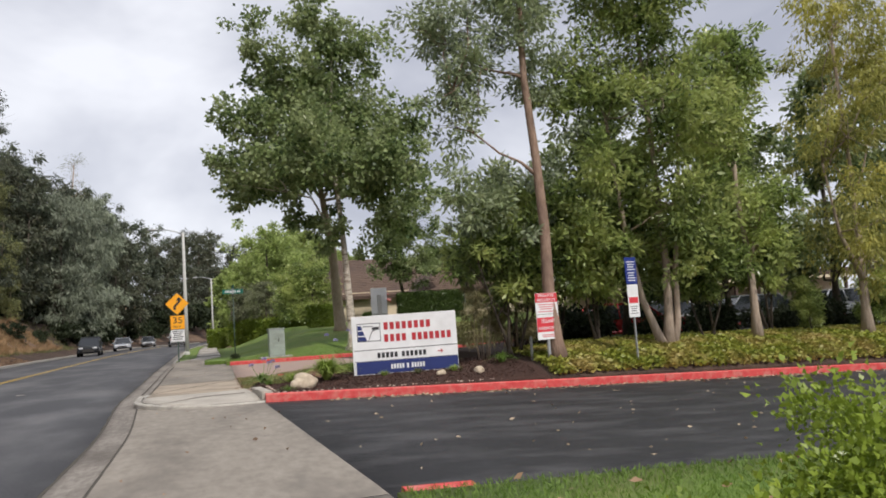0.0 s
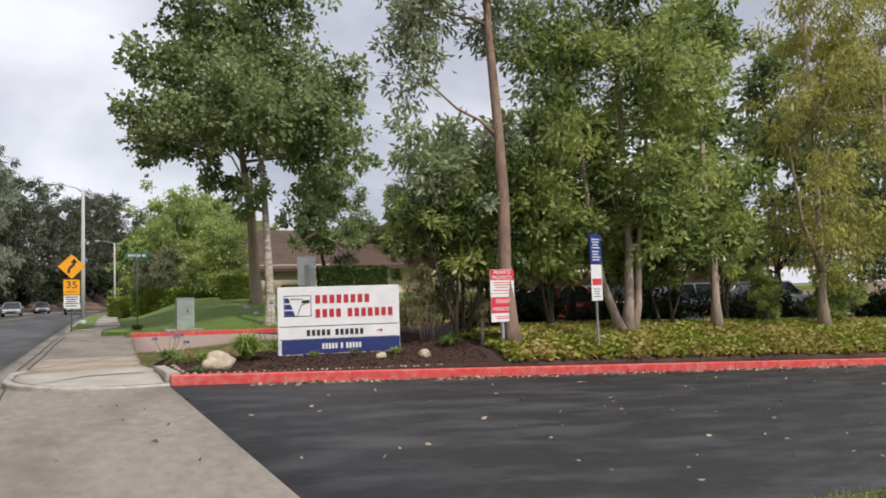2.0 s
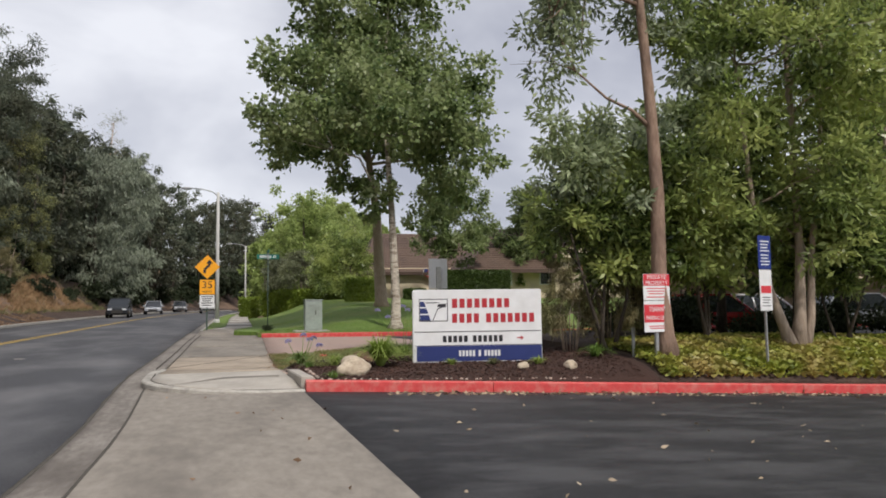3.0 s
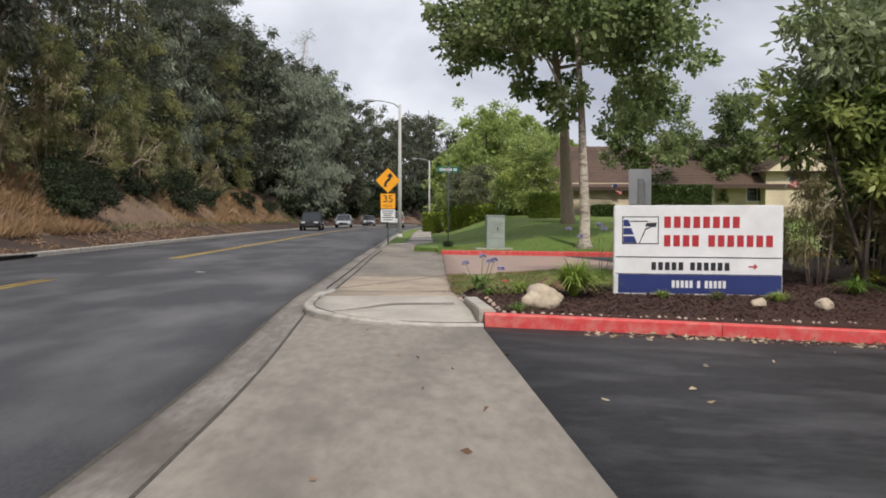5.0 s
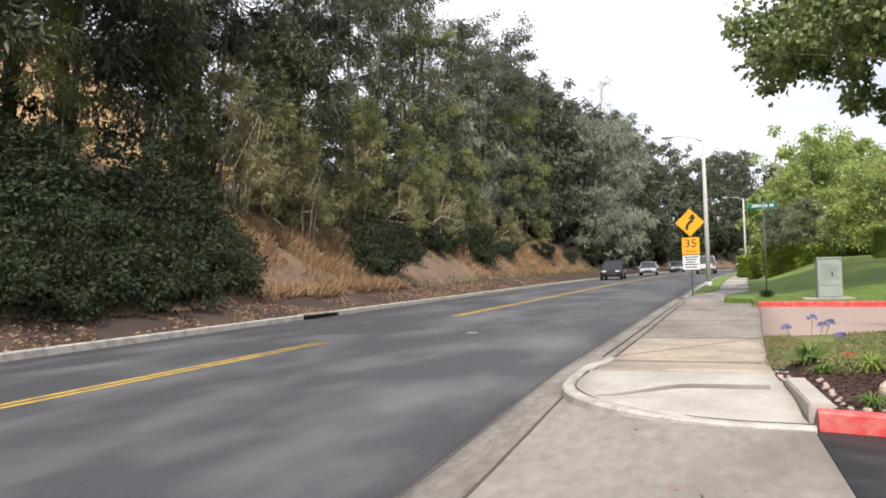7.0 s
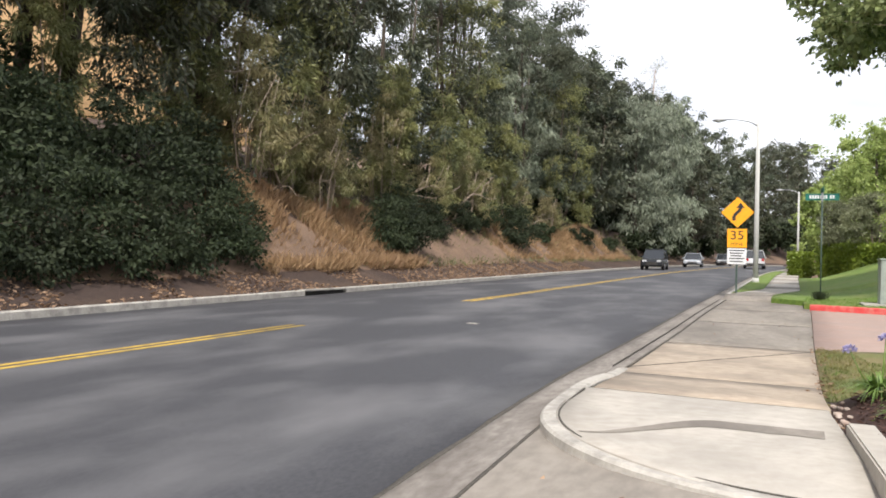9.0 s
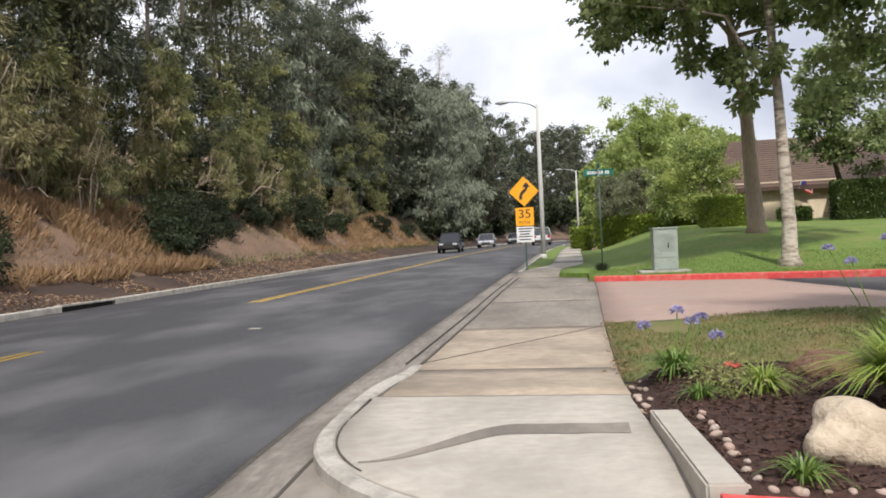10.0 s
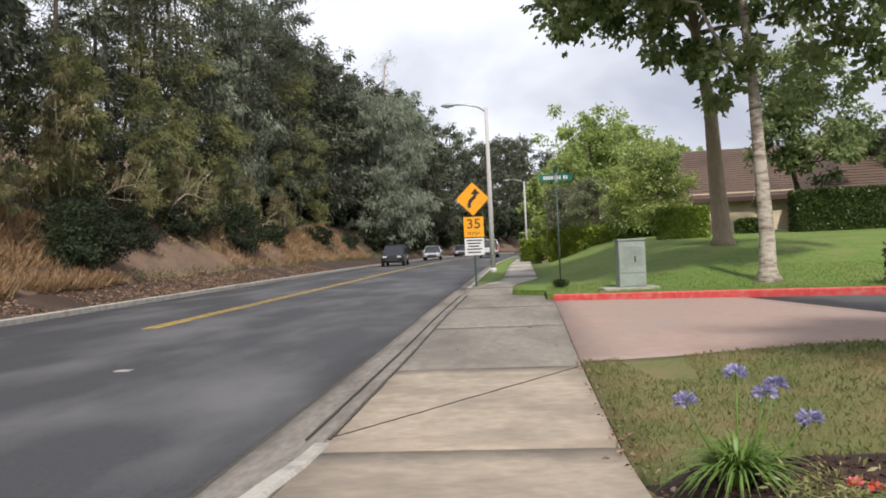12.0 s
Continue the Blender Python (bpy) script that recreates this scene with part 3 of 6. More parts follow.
slab(2.45, 4.16, CONCRETE_WARM, lambda y: seam_x(y) + 0.14 * (1 - smooth((y - 3.2) / 0.9)) + 0.012, fade_z)
slab(4.16, 7.6, CONCRETE_WARM)
for a, b in ((7.6, 11.9), (11.9, 15.9), (15.9, 19.9)):
    slab(a, b, CONCRETE)
slab(19.9, 21.2, CONCRETE, None, lambda x, y: base_height(y) + 0.012 + 0.14 * smooth((y - 19.9) / 1.3), lambda y: -0.25)
path_left = lambda y: seam_x(y) + 0.16 + 0.85 * smooth((y - 21.2) / 5)
for i in range(30):
    slab(21.2 + i * 1.8, 23.0 + i * 1.8, CONCRETE_LIGHT if i % 3 else CONCRETE, path_left, lambda x, y: base_height(y) + 0.152, lambda y: path_left(y) + 1.25)
# rounded lip of the ramp
lip = []
for y in [4.4 - 0.3 * k for k in range(8)]:
    lip.append((-2.45 + 0.03 * smooth((y - 2.4) / 2), y, base_height(y)))
for k in range(1, 20):
    a = math.pi / 2 * k / 19
    lip.append((-2.45 + 2.45 * (1 - math.cos(a) ** LIP_BOW), 2.0 - 2.2 * math.sin(a) ** LIP_BOW, 0.0))


low_edge = [(seam_x(y) + 0.015, y, base_height(y) - 0.02) for y in steps(4.0, 21, 0.5)]


def lip_profile(i):
    h = 0.02 + 0.095 * smooth(i / 6) if i < 12 else 0.115 - 0.075 * smooth((i - 12) / 14)
    return curb_profile(h, 0.15)


def lip_joint(i):
    h = lip_profile(i)[4][1]
    return [(-0.086, h - 0.03), (-0.070, h - 0.03), (-0.070, h + 0.003), (-0.086, h + 0.003)]


tagged(sweep("ramp_joint", lip[7:], lambda i: lip_joint(i + 7), JOINT), "dark crack between ramp slab and lip", "joint", kind="structure")
tagged(sweep("ramp_lip", lip, lip_profile, CURB), "curved worn concrete lip of the pavement ramp", "curb", kind="structure")

tagged(sweep("rolled_edge", low_edge, [(-0.085, -0.05), (0.085, -0.05), (0.075, 0.04), (-0.03, 0.038), (-0.08, 0.025)], GUTTER), "low rolled concrete edge of the driveway crossing", "curb", kind="structure")
# first drive
drive_far = lambda x: -0.24 + 0.02 * x
sheet("driveway_1", steps(-9.15, -0.12, 0.6), lambda y: walk_right(y) + 0.012, lambda y: 48, lambda x, y: drive_z(x, y) + 0.004, 30, ASPHALT_DARK, 0.3,
      label="dark sealed asphalt driveway with scattered leaves", category="driveway", kind="structure")
curb_run("red_curb", [(x, -0.12, drive_z(x, -0.1)) for x in steps(0.02, 40, 1.0)], 0.17, RED_PAINT, "red painted concrete curb along the planting strip", 0.17, 2.9)
curb_run("red_curb", [(x, -9.22, drive_z(x, -9)) for x in steps(0.42, 1.02, 0.3)], 0.09, RED_PAINT, "short red painted concrete curb beside the lawn", 0.16, 2.9)
curb_run("lawn_edging", [(x, -9.22, drive_z(x, -9)) for x in steps(1.03, 40, 1.0)], 0.04, DIRT, "low brown earth edge between lawn and driveway", 0.14, 6)
wall_turn = Matrix.Translation((-0.04, -0.03, 0)) @ Matrix.Rotation(radians(4), 4, "Z")
tagged(part("low_wall", box(bmesh.new(), 0, 0.2, 0, 1.58, -0.1, 0.205, 0.014, wall_turn), CONCRETE_LIGHT, None), "low pale concrete edging wall beside the pavement ramp", "wall", kind="structure")
sheet("lawn", steps(-40, -9.31, 1.0), lambda y: 0.345, lambda y: 48, lambda x, y: drive_z(x, y) + 0.08, 30, LAWN, 0.3, label="mown green lawn beside the first driveway", category="lawn", kind="structure")
# planting bed and strip
def bed_z(x, y):
    low = base_height(y) + 0.02
    k = smooth((x + 0.2) / 0.38) if y > 1.5 else 1.0
    return low + (strip_z(x, y) - low) * k


sheet("planting_bed", steps(-0.03, 3.3, 0.2), lambda y: walk_right(y) + (0.17 if y < 1.5 else 0.01), lambda y: 6.2, lambda x, y: bed_z(x, y) + 0.02 * noise.noise((x * 3, y * 3, 0)), 60, MULCH, 0.25,
      label="planting bed covered with dark red bark mulch", category="planting bed", kind="structure")
sheet("grass_patch", steps(3.1, 7.85, 0.35), lambda y: walk_right(y) + 0.008, lambda y: 12, lambda x, y: base_height(y) + 0.022 + 0.13 * smooth((x - 0.0) / (3 - 2.2 * smooth((3.9 - y) / 0.8))), 24, LAWN_WORN, 0.3, label="patchy worn grass between bed and driveway", category="lawn", kind="structure")
sheet("planting_strip", steps(-0.03, 7.8, 0.3), lambda y: 6.2, lambda y: 46, lambda x, y: strip_z(x, y) + 0.05 * noise.noise((x, y, 0)) * smooth((x - 6.2) / 1.5), 60, BANK, 0.3, label="earth strip with ground cover beside the driveway", category="planting strip", kind="structure")
# second drive
sheet("driveway_2", steps(7.9, 17.2, 0.4), lambda y: walk_right(y) + 0.012, lambda y: 6.2 - 0.27 * (y - 8) if y < 16 else 4.0, lambda x, y: base_height(y) + 0.012, 8, CONCRETE_PINK, 0.25, label="pinkish concrete driveway apron", category="driveway", kind="structure")
sheet("driveway_2_inner", steps(7.9, 17.2, 0.6), lambda y: (6.2 - 0.27 * (y - 8) if y < 16 else 4.0) + 0.01, lambda y: 48, lambda x, y: base_height(y) + 0.010, 12, ASPHALT, 0.25, label="grey asphalt driveway beyond the apron", category="driveway", kind="structure")
sheet("car_park", steps(17.21, 26, 1.0), lambda y: 19.02, lambda y: 48, lambda x, y: base_height(y) + 0.05, 8, ASPHALT, 0.4, label="grey asphalt car park behind the trees", category="car park", kind="structure")
curb_run("red_curb", [(x, drive2_far(x), base_height(17)) for x in steps(-0.1, 36, 0.9)], 0.16, RED_PAINT, "red painted concrete curb along the lawn mound", 0.17, 2.7)
sheet("lawn_mound", steps(14.6, 42, 0.7), lambda y: max(-0.25, (17.1 - y) / 0.235) if y < 17.1 else (-0.25 if y < 19 else path_left(y) + 1.26), lambda y: 19 if y < 25 else 48, lawn_z, 40, LAWN, 0.3, label="mown green lawn rising in a low mound", category="lawn", kind="structure")
sheet("verge", steps(21.3, 60, 1.0), lambda y: seam_x(y) + 0.165, lambda y: path_left(y) - 0.005, lambda x, y: base_height(y) + 0.16, 3, LAWN, 0.2, label="narrow grass verge between curb and pavement", category="verge", kind="structure")

# darker streak across the ramp
def dark_streak():
    """A thin wedge that bends into a straight band across the ramp."""
    bm = bmesh.new()
    rows = []
    for k in range(29):
        f = k / 28
        x = -1.98 + 1.68 * f
        mid = 0.60 + 0.74 * smooth(f / 0.55) + 0.06 * f
        half = 0.015 + 0.115 * smooth(f / 0.4) + 0.02 * noise.noise((x * 5, 0, 0))
        rows.append([bm.verts.new((x, y, ramp_z(x, y) + 0.004)) for y in (mid - half, mid + half)])
    for a, b in zip(rows, rows[1:]):
        bm.faces.new((a[0], b[0], b[1], a[1]))
    tagged(part("dark_streak", bm, CONCRETE, None), "darker streak across the pale ramp", "stain", kind="structure")


dark_streak()
# painted lines
def centre_x(y):
    return -8.25 + bend(y)


lines = empty("road_marking", (0, 0, 0), label="worn double yellow centre line", category="road marking", kind="structure")
for a, b in ((-40, 5.6), (12.9, 150)):
    for off in (-0.13, 0.07):
        ob = sheet("yellow_line", steps(a, b, 2.0), lambda y: centre_x(y) + off, lambda y: centre_x(y) + off + 0.11, lambda x, y: road_z(x, y) + 0.005, 1, YELLOW_LINE, 0.004)
        ob.parent = lines
manhole = sheet("valve_cover", steps(7.75, 7.9, 0.15), lambda y: -6.0, lambda y: -5.8, lambda x, y: road_z(x, y) + 0.006, 2, CURB, 0.01, label="small pale valve cover in the asphalt", category="valve cover", kind="structure")
crack = sheet("gutter_joint", steps(-24, 60, 0.5), lambda y: gutter_x(y) - 0.035 + 0.03 * noise.noise((y * 1.3, 0, 0)), lambda y: gutter_x(y) + 0.015 + 0.02 * noise.noise((y * 1.7, 5, 0)), lambda x, y: road_z(x, y) + 0.006, 1, JOINT, 0.01,
              label="dark dirty joint between asphalt and gutter", category="joint", kind="structure")
crack2 = sheet("pavement_joint", steps(-24, 1.4, 0.4), lambda y: seam_x(y) - 0.012 + 0.008 * noise.noise((y * 1.3, 9, 0)), lambda y: seam_x(y) + 0.014 + 0.008 * noise.noise((y * 1.7, 2, 0)), lambda x, y: base_height(y) + 0.016, 1, JOINT, 0.01,
               label="dark joint between gutter and pavement", category="joint", kind="structure")

sheet("pavement_joint", steps(4.5, 20, 0.5), lambda y: seam_x(y) + 0.105 + 0.01 * noise.noise((y * 1.1, 9, 0)), lambda y: seam_x(y) + 0.128 + 0.012 * noise.noise((y * 1.9, 2, 0)), lambda x, y: base_height(y) + 0.022, 1, JOINT, 0.01,
      label="dark joint along the driveway crossing", category="joint", kind="structure")
sheet("pavement_joint", steps(4.5, 20, 0.5), lambda y: seam_x(y) - 0.082 + 0.01 * noise.noise((y * 1.3, 4, 0)), lambda y: seam_x(y) - 0.062 + 0.012 * noise.noise((y * 1.6, 7, 0)), lambda x, y: base_height(y) + 0.026, 1, JOINT, 0.01,
      label="dark joint between gutter and rolled edge", category="joint", kind="structure")
sheet("pavement_crack", steps(4.5, 7.62, 0.12), lambda y: -2.45 + 2.25 * (y - 4.5) / 3.12 + 0.02 * noise.noise((y * 4, 0, 0)), lambda y: -2.45 + 2.25 * (y - 4.5) / 3.12 + 0.026 + 0.02 * noise.noise((y * 4, 0, 0)), lambda x, y: base_height(y) + 0.017, 1, JOINT, 0.004,
      label="thin dark crack running across the slab", category="crack", kind="structure")

# ---- signs and street furniture ----
def letter_bars(parent, name, counts, x0, x1, z0, z1, material, y=-0.085, gap=0.32):
    """Lettering given as plain upright bars, one a letter, with gaps between words."""
    total = sum(counts) + 0.7 * (len(counts) - 1)
    w = (x1 - x0) / total
    x = x0
    for c in counts:
        for _ in range(c):
            part(name, one_box(x, x + w * (1 - gap), y, y + 0.004, z0, z1), material, parent)
            x += w
        x += 0.7 * w


def storage_sign():
    H, Wd = 1.42, 2.44
    root = empty("monument_sign", (2.17, 1.92, 0.155), -10.4, label="white sign board with red lettering, navy band and emblem", category="sign")
    part("board", one_box(0, Wd, -0.08, 0.08, 0, H, 0.012), WHITE, root)
    for x in (0.35, Wd - 0.35):
        part("foot", one_box(x - 0.05, x + 0.05, -0.04, 0.04, -0.35, 0.02), GALV, root)
    part("navy_band", one_box(0.07, Wd - 0.01, -0.085, -0.075, 0.09, 0.37), NAVY, root, "navy blue band")
    part("rule", one_box(0.03, Wd - 0.02, -0.084, -0.076, 0.628, 0.642), BLACK, root)
    part("rule", one_box(0.03, Wd - 0.02, -0.084, -0.076, 0.375, 0.385), BLACK, root)
    letter_bars(root, "letter", (8,), 0.74, 1.87, 1.08, 1.25, RED)
    letter_bars(root, "letter", (4, 7), 0.74, 2.34, 0.80, 0.97, RED)
    letter_bars(root, "small_letter", (5, 6), 0.56, 1.72, 0.44, 0.56, BLACK)
    letter_bars(root, "small_letter", (5, 1, 5), 0.86, 1.66, 0.175, 0.285, WHITE, -0.09)
    arrow = bmesh.new()
    prism(arrow, [(1.96, 0.495), (2.04, 0.495), (2.04, 0.46), (2.09, 0.505), (2.04, 0.55), (2.04, 0.515), (1.96, 0.515)], -0.085, -0.078)
    part("arrow", arrow, RED, root)
    emblem = part("emblem", prism(bmesh.new(), [(0.12, 0.83), (0.66, 0.83), (0.66, 1.25), (0.12, 1.25)], -0.083, -0.078), BLACK, root, "black outlined emblem")
    part("emblem_field", prism(bmesh.new(), [(0.135, 0.845), (0.645, 0.845), (0.645, 1.235), (0.135, 1.235)], -0.086, -0.08), WHITE, emblem)
    for i in range(3):
        z = 0.85 + i * 0.125
        part("emblem_bar", prism(bmesh.new(), [(0.14, z), (0.34 - 0.045 * i, z), (0.30 - 0.045 * i, z + 0.1), (0.14, z + 0.1)], -0.09, -0.083), NAVY, emblem)
    part("emblem_line", prism(bmesh.new(), [(0.37, 0.85), (0.385, 0.85), (0.47, 1.05), (0.56, 1.09), (0.555, 1.105), (0.46, 1.065)], -0.09, -0.083), BLACK, emblem)
    part("emblem_line", prism(bmesh.new(), [(0.24, 1.17), (0.5, 1.17), (0.5, 1.185), (0.24, 1.185)], -0.09, -0.083), BLACK, emblem)
    part("emblem_line", prism(bmesh.new(), [(0.46, 1.10), (0.62, 1.09), (0.63, 1.16), (0.48, 1.15)], -0.09, -0.083), BLACK, emblem)


def text_rows(parent, x0, x1, z_list, h, material, y):
    for i, z in enumerate(z_list):
        k = 0.1 * (x1 - x0) * (i % 3)
        part("text_line", one_box(x0 + k * 0.5, x1 - k, y, y + 0.002, z - h / 2, z + h / 2), material, parent)


def private_sign():
    root = empty("parking_sign", (6.55, 0.62, 0.12), 9, label="red and white parking notice on a steel post", category="sign")
    part("post", one_box(-0.035, 0.035, 0.012, 0.07, -0.4, 1.35, 0.008), GALV, root)
    top = part("upper_panel", one_box(-0.31, 0.31, -0.006, 0.006, 1.21, 1.70, 0.003), WHITE, root)
    part("red_field", one_box(-0.305, 0.305, -0.009, -0.005, 1.48, 1.695), RED_SIGN, top)
    words("lettering", "PRIVATE", 0.105, (0, -0.0105, 1.635), WHITE, top, 0.44)
    words("lettering", "PROPERTY", 0.105, (0, -0.0105, 1.53), WHITE, top, 0.52)
    text_rows(top, -0.24, 0.24, (1.43, 1.38, 1.33, 1.27), 0.018, RED_SIGN, -0.0085)
    low = part("lower_panel", one_box(-0.31, 0.31, -0.006, 0.006, 0.62, 1.20, 0.003), WHITE, root)
    part("red_field", one_box(-0.305, 0.305, -0.009, -0.005, 0.80, 1.13), RED_SIGN, low)
    words("lettering", "TENANT", 0.13, (0, -0.0105, 1.04), WHITE, low, 0.40)
    words("lettering", "PARKING ONLY", 0.11, (0, -0.0105, 0.88), WHITE, low, 0.53)
    text_rows(low, -0.2, 0.2, (0.73, 0.69), 0.016, RED_SIGN, -0.0085)
    back = empty("sign_stake", (6.28, 1.05, 0.2), 5, label="short grey metal stake beside the notice", category="post")
    part("stake", one_box(-0.03, 0.03, -0.02, 0.02, -0.2, 0.62, 0.006), GALV, back)


def blue_sign():
    root = empty("access_sign", (8.62, 0.2, -0.02), 18, label="tall blue and white parking notice on a thin post", category="sign")
    part("post", one_box(-0.022, 0.022, 0.008, 0.05, -0.4, 2.4, 0.006), GALV, root)
    top = part("blue_panel", one_box(-0.20, 0.20, -0.006, 0.006, 1.91, 2.55, 0.003), BLUE_SIGN, root)
    text_rows(top, -0.14, 0.15, (2.44, 2.38, 2.32, 2.26, 2.18, 2.12, 2.06, 2.0), 0.022, WHITE, -0.0085)
    low = part("white_panel", one_box(-0.19, 0.19, -0.005, 0.007, 1.13, 1.90, 0.003), WHITE, root)
    part("red_band", one_box(-0.16, 0.16, -0.008, -0.004, 1.46, 1.60), RED_SIGN, low)
    text_rows(low, -0.13, 0.13, (1.38, 1.33, 1.28, 1.22), 0.015, BLACK, -0.0075)


def curve_sign():
    root = empty("warning_sign", (-2.26, 21.86, base_height(21.86) + 0.15), 0, label="amber diamond curve warning with speed plate on a post", category="sign")
    part("post", one_box(-0.03, 0.03, 0.012, 0.06, -0.3, 3.1, 0.006), POST_DARK, root)
    z, r = 2.71, 0.52
    dia = bmesh.new()
    box(dia, -r * 0.707, r * 0.707, -0.005, 0.005, -r * 0.707, r * 0.707, 0.004, Matrix.Translation((0, 0, z)) @ Matrix.Rotation(radians(45), 4, "Y"))
    d = part("diamond", dia, AMBER, root)
    arrow = bmesh.new()
    line = [(-0.11, -0.27), (-0.11, -0.11), (-0.01, 0.0), (0.09, 0.09), (0.09, 0.17)]
    for (x0, z0), (x1, z1) in zip(line, line[1:]):
        v = Vector((x1 - x0, z1 - z0)).normalized() * 0.052
        prism(arrow, [(x0 - v.y, z + z0 + v.x), (x0 + v.y, z + z0 - v.x), (x1 + v.y, z + z1 - v.x), (x1 - v.y, z + z1 + v.x)], -0.0085, -0.0055)
    prism(arrow, [(-0.05, z + 0.15), (0.23, z + 0.15), (0.09, z + 0.33)], -0.0085, -0.0055)
    part("arrow", arrow, BLACK, d)
    p = part("speed_plate", one_box(-0.31, 0.31, -0.005, 0.007, 1.53, 2.16, 0.003), AMBER, root, "amber plate with black figures")
    words("lettering", "35", 0.42, (0, -0.008, 1.93), BLACK, p, 0.40)
    words("lettering", "M.P.H.", 0.14, (0, -0.008, 1.64), BLACK, p, 0.38)
    w = part("white_plate", one_box(-0.30, 0.30, -0.005, 0.007, 0.97, 1.50, 0.003), WHITE, root, "white plate with small dark text")
    text_rows(w, -0.24, 0.24, (1.43, 1.34, 1.25, 1.16, 1.06), 0.04, BLACK, -0.0075)


def street_name_sign():
    root = empty("street_name_sign", (0.2, 19.6, base_height(19.6) + 0.13), 4, label="green street name blade on a slim dark post", category="sign")
    part("post", one_tube([(0, 0, -0.3), (0, 0, 2.95)], 0.022, 8), POST_DARK, root)
    blade = part("name_blade", one_box(-0.45, 0.45, -0.01, 0.01, 2.96, 3.16, 0.004), GREEN_SIGN, root)
    letter_bars(blade, "letter", (7, 2), -0.34, 0.34, 3.01, 3.11, WHITE, -0.014)
    part("name_blade", one_box(-0.01, 0.01, -0.4, 0.4, 3.18, 3.34, 0.004), GREEN_SIGN, root)
    part("bracket", one_box(-0.03, 0.03, -0.02, 0.02, 2.93, 3.2, 0.005), GALV, root)
    foot = empty("clump_of_grass", (0.2, 19.6, base_height(19.6) + 0.15), label="dark grass clump round the sign post", category="grass", kind="stuff")
    p = rng.normal(size=(220, 3)) * np.array([0.08, 0.08, 0])
    ax = rng.normal(size=(220, 3)) * 0.4
    ax[:, 2] = 1
    part("tuft", quads("tuft", blades(p, ax, 0.28, 0.02), LEAF_BUSH), None, foot)


def back_sign():
    root = empty("driveway_sign", (3.92, 6.5, 0.22), -4, label="white panel seen from behind on a grey post", category="sign")
    part("post", one_box(-0.055, 0.055, -0.06, 0.05, -0.3, 2.05, 0.008), POLE, root)
    part("panel", one_box(-0.24, 0.24, 0.052, 0.075, 1.50, 2.26, 0.005), WHITE, root)
    part("lower_panel", one_box(-0.24, 0.24, 0.052, 0.075, 0.75, 1.49, 0.005), POLE, root)


def street_light(y, name="street_lamp"):
    root = empty(name, (-2.12 + bend(y) + (0.25 if y > 50 else 0), y, base_height(y) + 0.14), label="tall pale concrete street lamp with a curved arm", category="street lamp", group="street lamps")
    part("pole", one_tube([(0, 0, -0.3), (0, 0, 3), (0, 0, 7.5)], [0.125, 0.105, 0.075], 12), POLE, root, shade=False)
    part("base_collar", one_tube([(0, 0, -0.05), (0, 0, 0.22)], [0.17, 0.15], 12), POLE, root)
    part("arm", one_tube([(0, 0, 7.3), (-0.35, 0, 7.55), (-0.9, 0, 7.68), (-1.5, 0, 7.72)], [0.04, 0.036, 0.032, 0.03], 8), GALV, root)
    head = bmesh.new()
    bmesh.ops.create_uvsphere(head, u_segments=14, v_segments=8, radius=1, matrix=Matrix.Translation((-1.72, 0, 7.70)) @ Matrix.Diagonal((0.34, 0.15, 0.085, 1)))
    h = part("lamp_head", head, GALV, root, shade=True)
    part("lens", one_tube([(-1.76, 0, 7.60), (-1.76, 0, 7.66)], [0.1, 0.13], 12), LAMP_CLEAR, h)


def utility_box():
    root = empty("utility_box", (1.88, 18.05, lawn_z(1.88, 18.05) - 0.02), 3, label="grey-green metal utility cabinet on a concrete pad", category="utility box")
    part("pad", one_box(-0.75, 0.62, -0.45, 0.45, -0.25, 0.06, 0.015), CURB, root)
    body = bmesh.new()
    box(body, -0.33, 0.33, -0.25, 0.25, 0.06, 1.22, 0.012)
    part("body", body, UTILITY, root)
    part("lid", one_box(-0.355, 0.355, -0.275, 0.275, 1.22, 1.27, 0.012), UTILITY, root)
    d = part("door", one_box(-0.30, 0.30, -0.262, -0.25, 0.42, 1.17, 0.005), UTILITY, root)
    for i in range(9):
        part("louvre", one_box(-0.22, 0.22, -0.272, -0.262, 0.62 + i * 0.055, 0.64 + i * 0.055), UTILITY, d)
    part("handle", one_box(0.05, 0.08, -0.285, -0.262, 0.68, 0.84, 0.005), IRON, d)
    part("lower_panel", one_box(-0.30, 0.30, -0.262, -0.25, 0.10, 0.40, 0.005), UTILITY, root)


storage_sign()
private_sign()
blue_sign()
curve_sign()
street_name_sign()
back_sign()
street_light(32.7)
street_light(75)
utility_box()

# ---- house and its neighbours ----
def window_unit(parent, x, z, w, h, y):
    win = part("window", one_box(x - w / 2 - 0.07, x + w / 2 + 0.07, y - 0.06, y + 0.02, z - 0.07, z + h + 0.07, 0.01), WHITE, parent, "white framed window")
    for i in range(2):
        part("pane", one_box(x - w / 2 + i * w / 2 + 0.02, x - w / 2 + (i + 1) * w / 2 - 0.02, y - 0.072, y - 0.055, z, z + h), GLASS_DARK, win)


